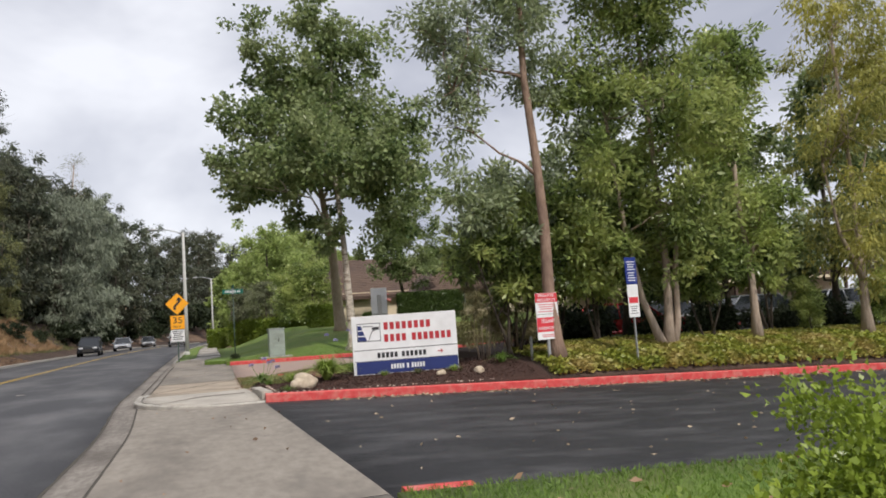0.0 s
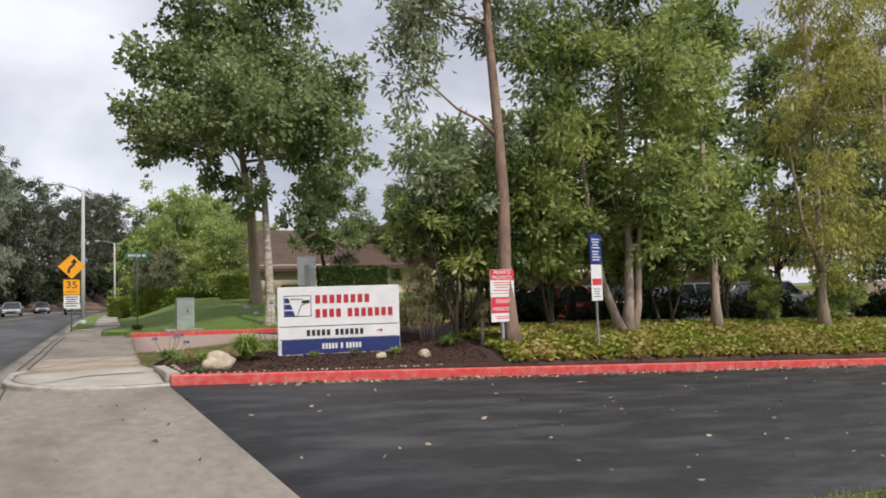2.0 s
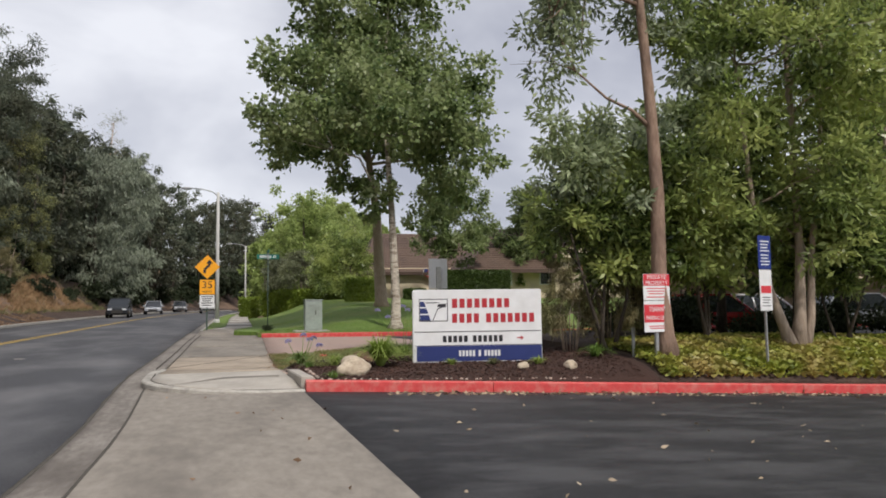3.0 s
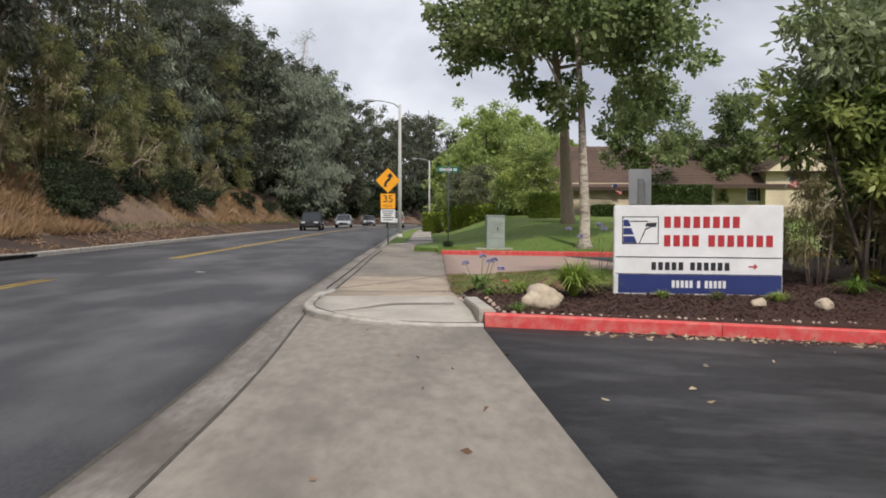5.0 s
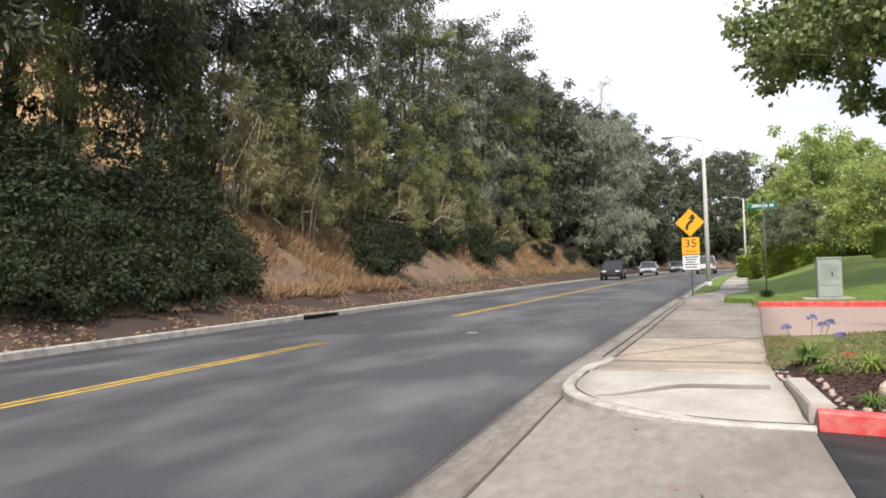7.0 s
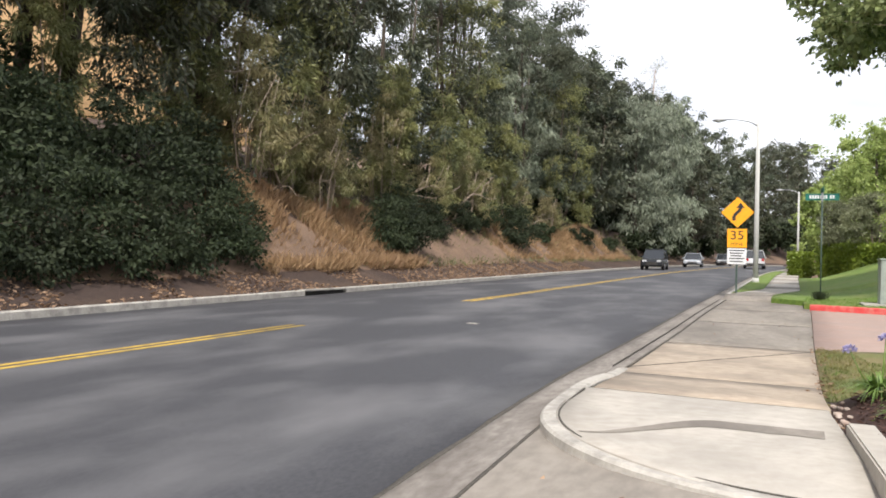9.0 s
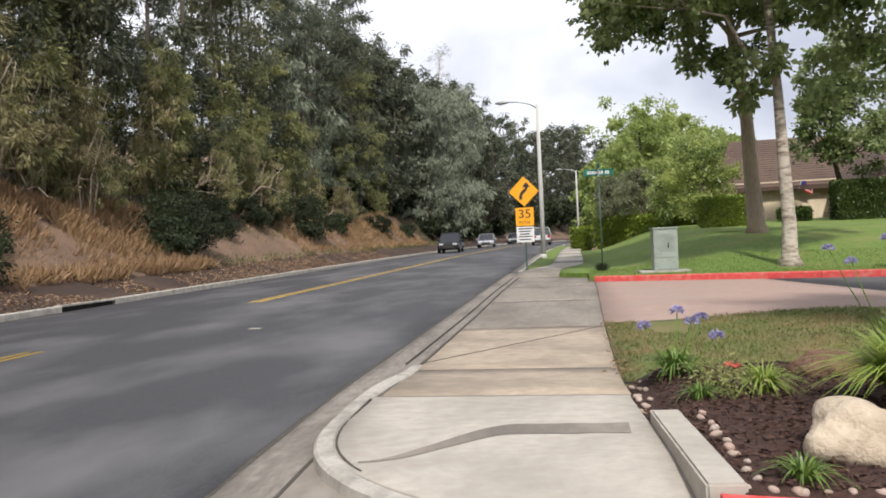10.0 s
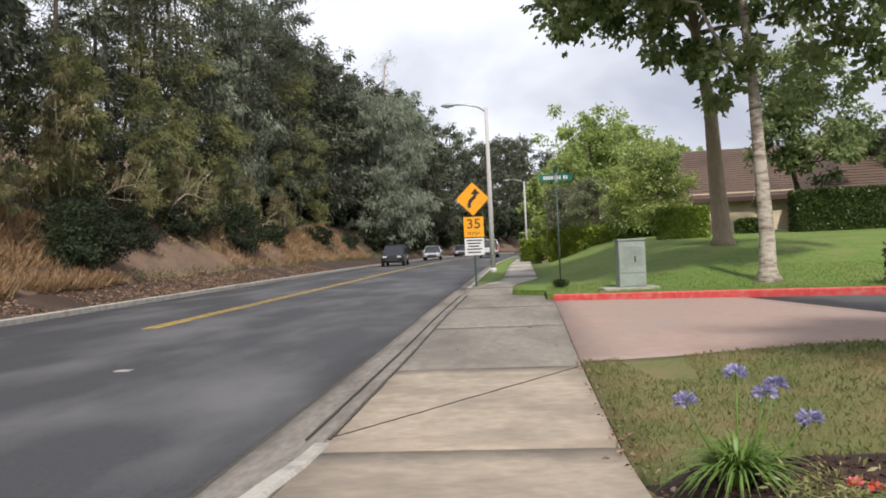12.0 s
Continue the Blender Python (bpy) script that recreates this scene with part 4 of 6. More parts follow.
def house(name, at, turn, L, D, wall_h, ridge_h, label, hip=True, windows=(), hip_in=0.12, o=0.45):
    root = empty(name, at, turn, label=label, category="house")
    wall = bmesh.new()
    box(wall, 0, L, 0, D, -1.2, wall_h)
    part("wall", wall, STUCCO, root)
    roof = bmesh.new()
    inset = D * hip_in if hip else -0.0
    a = [roof.verts.new(p) for p in ((-o, -o, wall_h - 0.35), (L + o, -o, wall_h - 0.35), (L + o, D + o, wall_h - 0.35), (-o, D + o, wall_h - 0.35))]
    r = [roof.verts.new(p) for p in ((inset - (0 if hip else o), D / 2, ridge_h), (L - inset + (0 if hip else o), D / 2, ridge_h))]
    for f in ((a[0], a[1], r[1], r[0]), (a[2], a[3], r[0], r[1]), (a[1], a[2], r[1]), (a[3], a[0], r[0]), (a[3], a[2], a[1], a[0])):
        roof.faces.new(f)
    bmesh.ops.recalc_face_normals(roof, faces=roof.faces[:])
    rf = part("roof", roof, ROOF, root)
    # courses of shingles step down the slope
    rows = 22
    for k in range(rows):
        f0 = k / rows
        y0, z0 = -o + (D / 2 + o) * f0, wall_h - 0.35 + (ridge_h - wall_h + 0.35) * f0
        xa, xb = -o + (inset + o) * f0 if hip else -o, L + o - (inset + o) * f0 if hip else L + o
        course = bmesh.new()
        n = Vector((0, -(ridge_h - wall_h), D / 2)).normalized() * 0.035
        v = [course.verts.new(p) for p in ((xa, y0, z0 + 0.005), (xb, y0, z0 + 0.005), (xb, y0 + n.y, z0 + n.z), (xa, y0 + n.y, z0 + n.z))]
        y1, z1 = -o + (D / 2 + o) * (k + 1) / rows, wall_h - 0.35 + (ridge_h - wall_h + 0.35) * (k + 1) / rows
        xc, xd = (-o + (inset + o) * (k + 1) / rows, L + o - (inset + o) * (k + 1) / rows) if hip else (-o, L + o)
        w = [course.verts.new(p) for p in ((xc, y1, z1 + 0.012), (xd, y1, z1 + 0.012))]
        course.faces.new(v)
        course.faces.new((v[3], v[2], w[1], w[0]))
        part("shingle_course", course, ROOF, rf)
    if not hip:
        for x0, x1 in ((-o - 0.03, -o + 0.05), (L + o - 0.05, L + o + 0.03)):
            tri = bmesh.new()
            v = [(y, z) for y, z in ((-o + 0.35, wall_h - 0.33), (D + o - 0.35, wall_h - 0.33), (D / 2, ridge_h - 0.18))]
            f0 = [tri.verts.new((x0, y, z)) for y, z in v]
            f1 = [tri.verts.new((x1, y, z)) for y, z in v]
            tri.faces.new(f0)
            tri.faces.new(f1[::-1])
            for q in range(3):
                tri.faces.new((f0[q], f1[q], f1[(q + 1) % 3], f0[(q + 1) % 3]))
            bmesh.ops.recalc_face_normals(tri, faces=tri.faces[:])
            part("gable", tri, STUCCO, root)
    part("fascia", one_box(-o - 0.03, L + o + 0.03, -o - 0.04, -o + 0.02, wall_h - 0.56, wall_h - 0.30), FASCIA, root)
    for x, z, w, h in windows:
        window_unit(root, x, z, w, h, 0)
    return root


house("house", (8.3, 43.6, 1.9), -3, 28.3, 11, 2.35, 5.5, "single storey cream stucco house with brown shingle roof", True, ((10.5, 0.95, 1.6, 1.1),))
house("house", (15.0, 37.2, 1.9), -3, 8, 9, 2.2, 5.25, "cream stucco house wing with brown hipped roof", True, ((1.8, 0.9, 1.25, 1.05), (5.2, 0.9, 1.25, 1.05)), 0.3, 1.0)
house("house", (29.3, 35.5, 1.9), 87, 9, 9, 3.0, 5.9, "cream stucco house wing with brown gabled roof", False, ((2.5, 1.0, 1.5, 1.2),))


def flag(at, turn):
    root = empty("flag", at, turn, label="small striped flag hanging on a slanted staff", category="flag")
    part("staff", one_tube([(0, 0, 0), (0.35, 0, 0.9)], 0.015, 6), POLE, root)
    for i in range(7):
        bm = bmesh.new()
        pts = []
        for k in range(7):
            x = 0.33 + 0.10 * k
            pts.append((bm.verts.new((x, 0.03 * math.sin(k * 1.7), 0.86 - 0.07 * i - 0.05 * k)), bm.verts.new((x, 0.03 * math.sin(k * 1.7), 0.79 - 0.07 * i - 0.05 * k))))
        for a, b in zip(pts, pts[1:]):
            bm.faces.new((a[0], b[0], b[1], a[1]))
        part("stripe", bm, RED_SIGN if i % 2 == 0 else FLAG_WHITE, root)
    part("canton", one_box(0.32, 0.6, -0.04, 0.045, 0.62, 0.86), NAVY, root)


flag((12.3, 42.9, 3.3), 0)
flag((20.6, 34.2, 3.3), 0)

# ---- cars ----
def paint(name, c, rough=0.25):
    return plain(name, c, rough, 0.35, 0.5, 0.6)


PAINT_SILVER = paint("paint_silver", (0.42, 0.44, 0.47))
PAINT_DARK = paint("paint_dark", (0.016, 0.018, 0.02))
PAINT_WHITE = paint("paint_white", (0.72, 0.73, 0.74))
PAINT_RED = paint("paint_red", (0.42, 0.03, 0.03))
PAINT_GREY = paint("paint_grey", (0.30, 0.31, 0.32))


def car(at, turn, L, Wd, H, hood, tail, body_paint, label, group=""):
    """A car facing -y at turn 0. hood and tail: lengths of bonnet and of what lies behind the cabin's top."""
    root = empty("car", at, turn, label=label, category="car", group=group)
    belt, sill, half = H * 0.575, 0.24, L / 2
    body = bmesh.new()
    side = [(-half + 0.05, sill + 0.08), (-half, 0.48), (-half + 0.06, belt * 0.80), (-half + 0.28, belt * 0.88), (-half + hood, belt), (half - 0.25, belt), (half - 0.04, belt * 0.93), (half, 0.5), (half - 0.06, sill + 0.08), (half - 0.5, sill), (-half + 0.5, sill)]
    prism(body, side, -Wd / 2, Wd / 2)
    bmesh.ops.bevel(body, geom=body.edges[:], offset=0.07, segments=3, affect="EDGES", clamp_overlap=True)
    bmesh.ops.transform(body, matrix=Matrix.Rotation(radians(90), 4, "Z"), verts=body.verts[:])
    for v in body.verts:
        f = max(0.0, (abs(v.co.y) - half + 0.6) / 0.6)
        v.co.x *= (1 - 0.13 * f * f) * (1 - 0.05 * max(0.0, (v.co.z - 0.6) / 0.4))
    part("body", body, body_paint, root, shade=False)
    y0, y1 = -half + hood - 0.1, half - 0.08
    y2, y3 = -half + hood + 0.62, half - tail
    cabin = bmesh.new()
    w0, w1 = Wd / 2 - 0.05, Wd / 2 - 0.24
    lo = [cabin.verts.new(p) for p in ((-w0, y0, belt - 0.02), (w0, y0, belt - 0.02), (w0, y1, belt - 0.02), (-w0, y1, belt - 0.02))]
    hi = [cabin.verts.new(p) for p in ((-w1, y2, H - 0.05), (w1, y2, H - 0.05), (w1, y3, H - 0.07), (-w1, y3, H - 0.07))]
    for k in range(4):
        cabin.faces.new((lo[k], lo[(k + 1) % 4], hi[(k + 1) % 4], hi[k]))
    cabin.faces.new(hi)
    part("cabin_glass", cabin, GLASS_DARK, root, "dark tinted glass")
    roof = bmesh.new()
    box(roof, -w1 - 0.02, w1 + 0.02, y2 - 0.05, y3 + 0.05, H - 0.07, H, 0.03)
    part("roof_panel", roof, body_paint, root)
    for sx in (-1, 1):
        for a, b in (((sx * w0, y0, belt), (sx * w1, y2, H - 0.05)), ((sx * w0, y1, belt), (sx * w1, y3, H - 0.05)), ((sx * w0, (y0 + y1) / 2 + 0.15, belt), (sx * w1, (y2 + y3) / 2 + 0.1, H - 0.05))):
            part("pillar", one_tube([a, b], 0.035, 6), body_paint, root)
        part("mirror", one_box(sx * (Wd / 2 + 0.07) - 0.09, sx * (Wd / 2 + 0.07) + 0.09, y0 + 0.25, y0 + 0.35, belt, belt + 0.14, 0.03), body_paint, root)
        part("headlight", one_box(sx * (Wd / 2 - 0.36) - 0.17, sx * (Wd / 2 - 0.36) + 0.17, -half - 0.005, -half + 0.12, belt * 0.66, belt * 0.80, 0.03), LAMP_CLEAR, root)
        part("tail_light", one_box(sx * (Wd / 2 - 0.27) - 0.12, sx * (Wd / 2 - 0.27) + 0.12, half - 0.12, half + 0.008, belt * 0.68, belt * 0.95, 0.03), LAMP_RED, root)
        for wy in (-half + 0.85, half - 0.85):
            x = sx * (Wd / 2 - 0.1)
            ring = bmesh.new()
            tube(ring, [(x - 0.11, wy, 0.32), (x - 0.09, wy, 0.32), (x + 0.09, wy, 0.32), (x + 0.11, wy, 0.32)], [0.29, 0.325, 0.325, 0.29], 20)
            wheel = part("wheel", ring, RUBBER, root)
            part("rim", one_tube([(x + sx * 0.09, wy, 0.32), (x + sx * 0.118, wy, 0.32)], [0.21, 0.19], 14), CHROME, wheel)
    part("grille", one_box(-0.45, 0.45, -half - 0.008, -half + 0.05, 0.36, belt * 0.66, 0.02), IRON, root)
    part("bumper", one_box(-Wd / 2 + 0.12, Wd / 2 - 0.12, half - 0.04, half + 0.02, 0.36, 0.50, 0.02), IRON, root)
    return root


car((-10.7, 57, road_z(-10.7, 57)), 3, 4.6, 1.82, 1.68, 1.35, 0.45, PAINT_DARK, "dark sport utility car driving in the far lane")
car((-9.7, 74, road_z(-9.7, 74)), 4, 4.5, 1.8, 1.43, 1.35, 0.9, PAINT_SILVER, "silver hatchback driving in the far lane")
car((-8.6, 96, road_z(-8.6, 96)), 6, 4.6, 1.8, 1.5, 1.3, 0.7, PAINT_GREY, "light grey car far along the street")
car((-4.0, 74, road_z(-4.0, 74)), 184, 4.9, 1.9, 1.78, 1.5, 0.4, PAINT_WHITE, "white utility vehicle parked by the curb")
for i, (x, y, t, p, lab) in enumerate(((15.5, 11.6, 80, PAINT_RED, "red car parked behind the trees"), (18.6, 13.2, 92, PAINT_WHITE, "white car parked behind the trees"), (23.4, 13.0, 86, PAINT_GREY, "grey car parked behind the trees"), (28.5, 13.4, 95, PAINT_WHITE, "white car parked behind the trees"))):
    car((x, y, base_height(y) + 0.012), t, 4.6, 1.8, 1.46, 1.3, 0.7, p, lab, "cars in the lot")


def carport():
    root = empty("carport", (19, 19, base_height(19) + 0.05), 0, label="low flat-roofed carport with brown fascia", category="carport")
    part("roof", one_box(0, 20, 0, 5, 2.35, 2.6), ROOF, root)
    part("fascia", one_box(-0.05, 20.05, -0.06, 0.0, 2.3, 2.66), FASCIA, root)
    part("trim_board", one_box(-0.05, 20.05, -0.05, 0.0, 2.14, 2.3), STUCCO, root, "tan trim board")
    for i in range(6):
        part("post", one_box(0.2 + i * 3.9, 0.35 + i * 3.9, 0.1, 0.25, -0.3, 2.36), FASCIA, root)
    part("back_wall", one_box(0, 20, 4.8, 5.0, -0.5, 2.36), STUCCO, root)


carport()

# ---- trees on the street's right ----
def stem(points, r0, r1):
    return (points, r0, r1)


SX, SY = 5.23, 18.13
tree("sycamore_tree", (SX, SY, lawn_z(SX, SY) - 0.05), [stem([(0, 0, -0.1), (0, 0, 0.35), (0.02, 0, 1.2), (-0.05, 0.05, 3), (-0.12, 0.1, 5), (-0.3, 0.2, 8), (-0.3, 0.6, 11), (0, 0.8, 14.6)], 0.245, 0.04)],
     [(-4.3, 0.3, 7.6, 1.4, 1.0), (-4.7, 0.2, 8.9, 1.1, 1.0), (-3.3, -1, 8.1, 1.9, 1.4), (-3.9, 2.3, 8.9, 1.9, 1.5), (-1.2, -2, 8.8, 2.1, 1.7), (1.5, -1.5, 8.2, 2.0, 1.6), (2.9, 1.4, 8.8, 2.0, 1.6), (0, 3, 9.6, 2.3, 1.9), (-1.6, 0.5, 11, 2.4, 1.9),
      (1.2, 1, 11.2, 2.1, 1.9), (-0.8, 1.2, 13.3, 1.9, 1.6), (0.2, 0.8, 14.9, 1.2, 1.3), (-2.6, 1, 13, 1.7, 1.4), (-0.9, 1, 16.2, 1.6, 1.4), (1.2, 1, 14.4, 1.7, 1.5), (-4.3, 0.5, 10.8, 1.6, 1.3), (-3.6, 0.6, 14.8, 1.2, 1.2), (3.2, 0.8, 10.6, 1.5, 1.3), (-2.4, 0.6, 6.4, 1.2, 0.8), (-1.0, -0.6, 5.5, 0.8, 0.6), (0.8, 0.4, 4.9, 0.8, 0.7), (1.7, -0.4, 6.4, 1.2, 0.9), (3.7, 0.3, 7.4, 1.2, 0.9), (0.6, 0, 4.3, 0.8, 0.6), (1.7, 0.2, 5.0, 1.0, 0.7), (-0.8, 0, 4.9, 0.8, 0.6), (2.7, 0.2, 5.7, 1.1, 0.8), (-1.9, 0.2, 5.9, 0.9, 0.7)],
     37000, LEAF_SYC, BARK_PALE, (0.21, 0.145), "tall sycamore with pale flaking bark on the lawn", flare=1.75, clump=48, seed=3, limbs=13)
tree("sycamore_tree", (5.8, 24.3, lawn_z(5.8, 24.3) - 0.05), [stem([(0, 0, -0.1), (0, 0, 0.3), (-0.1, 0, 2), (-0.2, 0, 4.5), (-0.6, -0.2, 7), (-1.0, -0.4, 10), (-1.0, -0.2, 13)], 0.36, 0.06)],
     [(-2.4, -1, 8.2, 1.9, 1.4), (0.8, -1, 8.6, 1.9, 1.5), (-1, 0.5, 10.5, 2.3, 1.7), (1.2, 1, 11, 2.0, 1.6), (-1.6, 0, 12.8, 1.8, 1.5), (-0.5, -0.6, 6.4, 1.2, 0.9), (2.4, 0, 7.6, 1.4, 1)],
     11000, LEAF_SYC, BARK_BROWN, (0.22, 0.15), "sycamore with a thick smooth brown trunk on the lawn", flare=1.35, seed=4)
tree("shade_tree", (12.4, 35.8, lawn_z(12.4, 35.8)), [stem([(0, 0, -0.2), (0.1, 0, 1.4), (-0.2, 0.1, 3), (0, 0, 6.5)], 0.2, 0.05)], lobes_in(0.5, 0, 3.0, 8.6, 3.0, 17, 5, 0.6, 0.2), 15000, LEAF_SYC, BARK, (0.2, 0.12), "dense dark green tree in front of the house", seed=5)
tree("shade_tree", (19.2, 38, lawn_z(19.2, 38)), [stem([(0, 0, -0.2), (0.1, 0, 1.4), (-0.2, 0.1, 3), (0, 0, 8)], 0.2, 0.05)], lobes_in(0, 0, 1.4, 7.6, 3.0, 16, 6, 0.6, 0.2), 12000, LEAF_SYC, BARK, (0.24, 0.14), "dark green tree beside the house", seed=6)

EX, EY = 6.78, 0.75
tree("eucalyptus_tree", (EX, EY, strip_z(EX, EY) - 0.05), [stem([(0.06, 0, -0.1), (0.02, 0.02, 0.5), (-0.06, 0.05, 1.6), (0.0, 0.1, 3.2), (-0.02, 0.2, 4.9), (-0.12, 0.3, 7), (-0.05, 0.35, 9.5), (0.1, 0.4, 12.5)], 0.19, 0.05),
                                                         stem([(-0.02, 0.2, 4.5), (-0.4, 0.25, 4.85), (-0.9, 0.35, 5.1), (-1.5, 0.4, 5.6), (-2.0, 0.4, 6.6)], 0.04, 0.012)],
     [(-1.9, 0.5, 5.8, 1.1, 1.0), (-1.4, 0.6, 7.3, 1.2, 1.2), (-2.2, 0.3, 8.5, 1.2, 1.2), (-0.8, 0.8, 4.6, 0.8, 0.7), (0.4, 0.6, 7.4, 0.9, 1.1), (0.9, 0.2, 6.1, 0.7, 0.8), (0, 0.4, 9, 1.2, 1.3), (-0.9, 0.4, 10.5, 1.3, 1.4), (0.7, 0.4, 11.5, 1.4, 1.4),
      (-1.4, 0.8, 3.8, 0.8, 0.8), (-0.7, 0.6, 3.0, 0.7, 0.7), (-1.0, 0.7, 8.3, 0.9, 0.9), (-1.9, 0.5, 4.4, 0.7, 0.6), (0.6, 0.9, 4.4, 0.7, 0.8)],
     19000, LEAF_EUC, BARK_EUC, (0.16, 0.06), "tall eucalyptus with peeling pinkish bark and sparse crown", droop=0.15, seed=7, limbs=6, flare=1.5)
GX, GY = 10.0, 1.1
tree("broadleaf_tree", (GX, GY, strip_z(GX, GY) - 0.05), [stem([(0, 0, -0.1), (-0.25, 0, 0.5), (-0.5, 0.1, 1.3), (-0.8, 0.1, 3), (-1.0, 0.2, 6)], 0.13, 0.04), stem([(0.05, 0, -0.1), (0.2, 0.05, 0.8), (0.3, 0.1, 2), (0.25, 0.1, 5), (0.1, 0.2, 11)], 0.14, 0.04),
                                                         stem([(0.2, 0, -0.1), (0.42, 0, 0.7), (0.5, 0.0, 2), (0.9, 0.1, 4), (1.3, 0.2, 7)], 0.1, 0.03)],
     lobes_in(0, 0.2, 2.0, 12.2, 2.45, 26, 8) + [(-2.0, 0.0, 2.4, 0.9, 0.8), (-2.3, 0.1, 3.6, 0.9, 0.8), (-1.6, -0.3, 4.8, 1.0, 0.9), (1.5, -0.2, 3.0, 0.9, 0.8), (0.3, -0.7, 2.3, 0.8, 0.6), (-1.0, -0.6, 2.3, 0.8, 0.7), (1.4, 0.3, 2.0, 0.8, 0.6), (-1.9, 0.4, 1.5, 0.8, 0.6), (2.0, 0.2, 4.3, 0.9, 0.9), (-2.2, 0.2, 6.4, 0.9, 0.9), (2.2, 0.2, 6.0, 0.9, 0.9)],
     40000, LEAF_GLOSS, BARK_BROWN, (0.165, 0.066), "dense glossy green tree with several pale trunks", droop=0.04, seed=8, limbs=20, flare=1.3, clump=60)
tree("slender_tree", (13.0, 1.3, strip_z(13, 1.3) - 0.05), [stem([(0, 0, -0.1), (0, 0, 0.8), (0.05, 0.05, 2.2), (-0.1, 0.1, 4), (0.1, 0.1, 8.5)], 0.13, 0.04)], lobes_in(0, 0.2, 2.7, 8.6, 1.9, 18, 9), 15000, LEAF_GLOSS, BARK_BROWN, (0.16, 0.062), droop=0.06, label="slender tree with a straight grey-brown trunk", seed=9, limbs=10)
willow = tree("acacia_tree", (16.7, 1.2, strip_z(16.7, 1.2) - 0.05), [stem([(0, 0, -0.1), (0, 0, 0.8), (0.1, 0.05, 2.2), (0.2, 0.1, 4), (0.1, 0.1, 9)], 0.15, 0.04), stem([(0.05, 0, 1.6), (-0.6, 0, 3), (-0.9, 0, 5)], 0.06, 0.03)],
              lobes_in(0, 0.2, 1.9, 10.6, 2.75, 24, 10), 15000, LEAF_YELLOW, BARK_BROWN, (0.17, 0.05), "yellow-green acacia with fine drooping foliage", droop=0.5, seed=10, limbs=14, group="acacias")
for x, y, a, k in ((20.6, 1.6, 70, 0.95), (25, 1.4, 150, 1.05)):
    copy_thing(willow, pose(x, y, strip_z(x, y) - 0.05, 0, 0, a) @ Matrix.Scale(k, 4))

shrub = tree("tall_shrub", (5.95, 1.75, strip_z(5.95, 1.75)), [stem([(0, 0, -0.1), (0.1, 0, 1), (0.2, 0, 3)], 0.04, 0.02), stem([(0.2, 0.1, -0.1), (-0.2, 0, 1), (-0.6, 0, 2.4)], 0.04, 0.02), stem([(0.3, 0.1, -0.1), (0.6, 0, 1), (0.9, 0, 3)], 0.04, 0.02)],
              [(0, 0, 2.7, 0.8, 0.7), (-0.75, 0.1, 2.4, 0.6, 0.5), (0.8, 0.1, 3.2, 0.8, 0.7), (0.3, 0, 1.7, 0.6, 0.5), (0.1, 0.3, 3.6, 0.7, 0.6), (0.9, 0, 2.0, 0.6, 0.5)], 7000, LEAF_GLOSS, BARK, (0.18, 0.062), "leggy green shrub with whorled leaves", "shrub", droop=0.05, seed=11, limbs=5, group="shrubs behind the signs")
for x, y, a, k in ((7.5, 2.3, 100, 1.05), (8.7, 2.2, 220, 0.9), (7.9, 3.6, 300, 1.15), (11.6, 2.9, 40, 0.9), (6.7, 3.0, 10, 1.2), (11.9, 1.6, 130, 0.85), (14.6, 2.6, 200, 1.0)):
    copy_thing(shrub, pose(x, y, strip_z(x, y), 0, 0, a) @ Matrix.Scale(k, 4))

backbush = tree("bush", (9.5, 5.6, 0.25), [stem([(0, 0, -0.2), (0, 0, 1)], 0.05, 0.02)], [(0, 0, 0.7, 1.1, 0.7), (0.9, 0.2, 0.5, 0.8, 0.5), (-0.9, 0.1, 0.6, 0.8, 0.6), (0.2, 0.2, 1.2, 0.7, 0.5)], 2600, LEAF_BUSH, BARK, (0.16, 0.08), "dark green bush behind the tree trunks", "bush", seed=12, limbs=3, group="bushes behind the trees")
for i in range(15):
    x = 9.4 + i * 1.9 + 0.6 * math.sin(i * 5.1)
    y = 5.9 + 0.8 * math.sin(i * 2.3)
    copy_thing(backbush, pose(x, y, max(0.0, strip_z(x, 5) - 0.1), 0, 0, i * 77) @ Matrix.Scale(0.55 + 0.4 * abs(math.sin(i * 1.7)), 4))
backtree = tree("background_tree", (12.5, 7.0, 0.2), [stem([(0, 0, -0.2), (0.1, 0, 1.5), (0, 0, 6)], 0.14, 0.05)], lobes_in(0, 0, 2.0, 8.5, 2.7, 16, 13), 9000, LEAF_SYC, BARK, (0.22, 0.12), "dark green tree behind the planting strip", seed=13, group="trees behind the strip")
for x, y, a, k in ((17.0, 7.2, 160, 1.0), (21.6, 7.0, 240, 1.1), (26.5, 7.4, 300, 1.0), (31, 7.2, 30, 1.1), (25.5, 27, 130, 0.85), (30, 27.5, 220, 0.8), (35, 27, 310, 0.85), (40, 27, 20, 0.8), (34, 8.5, 80, 1.2)):
    copy_thing(backtree, pose(x, y, 0.2, 0, 0, a) @ Matrix.Scale(k, 4))

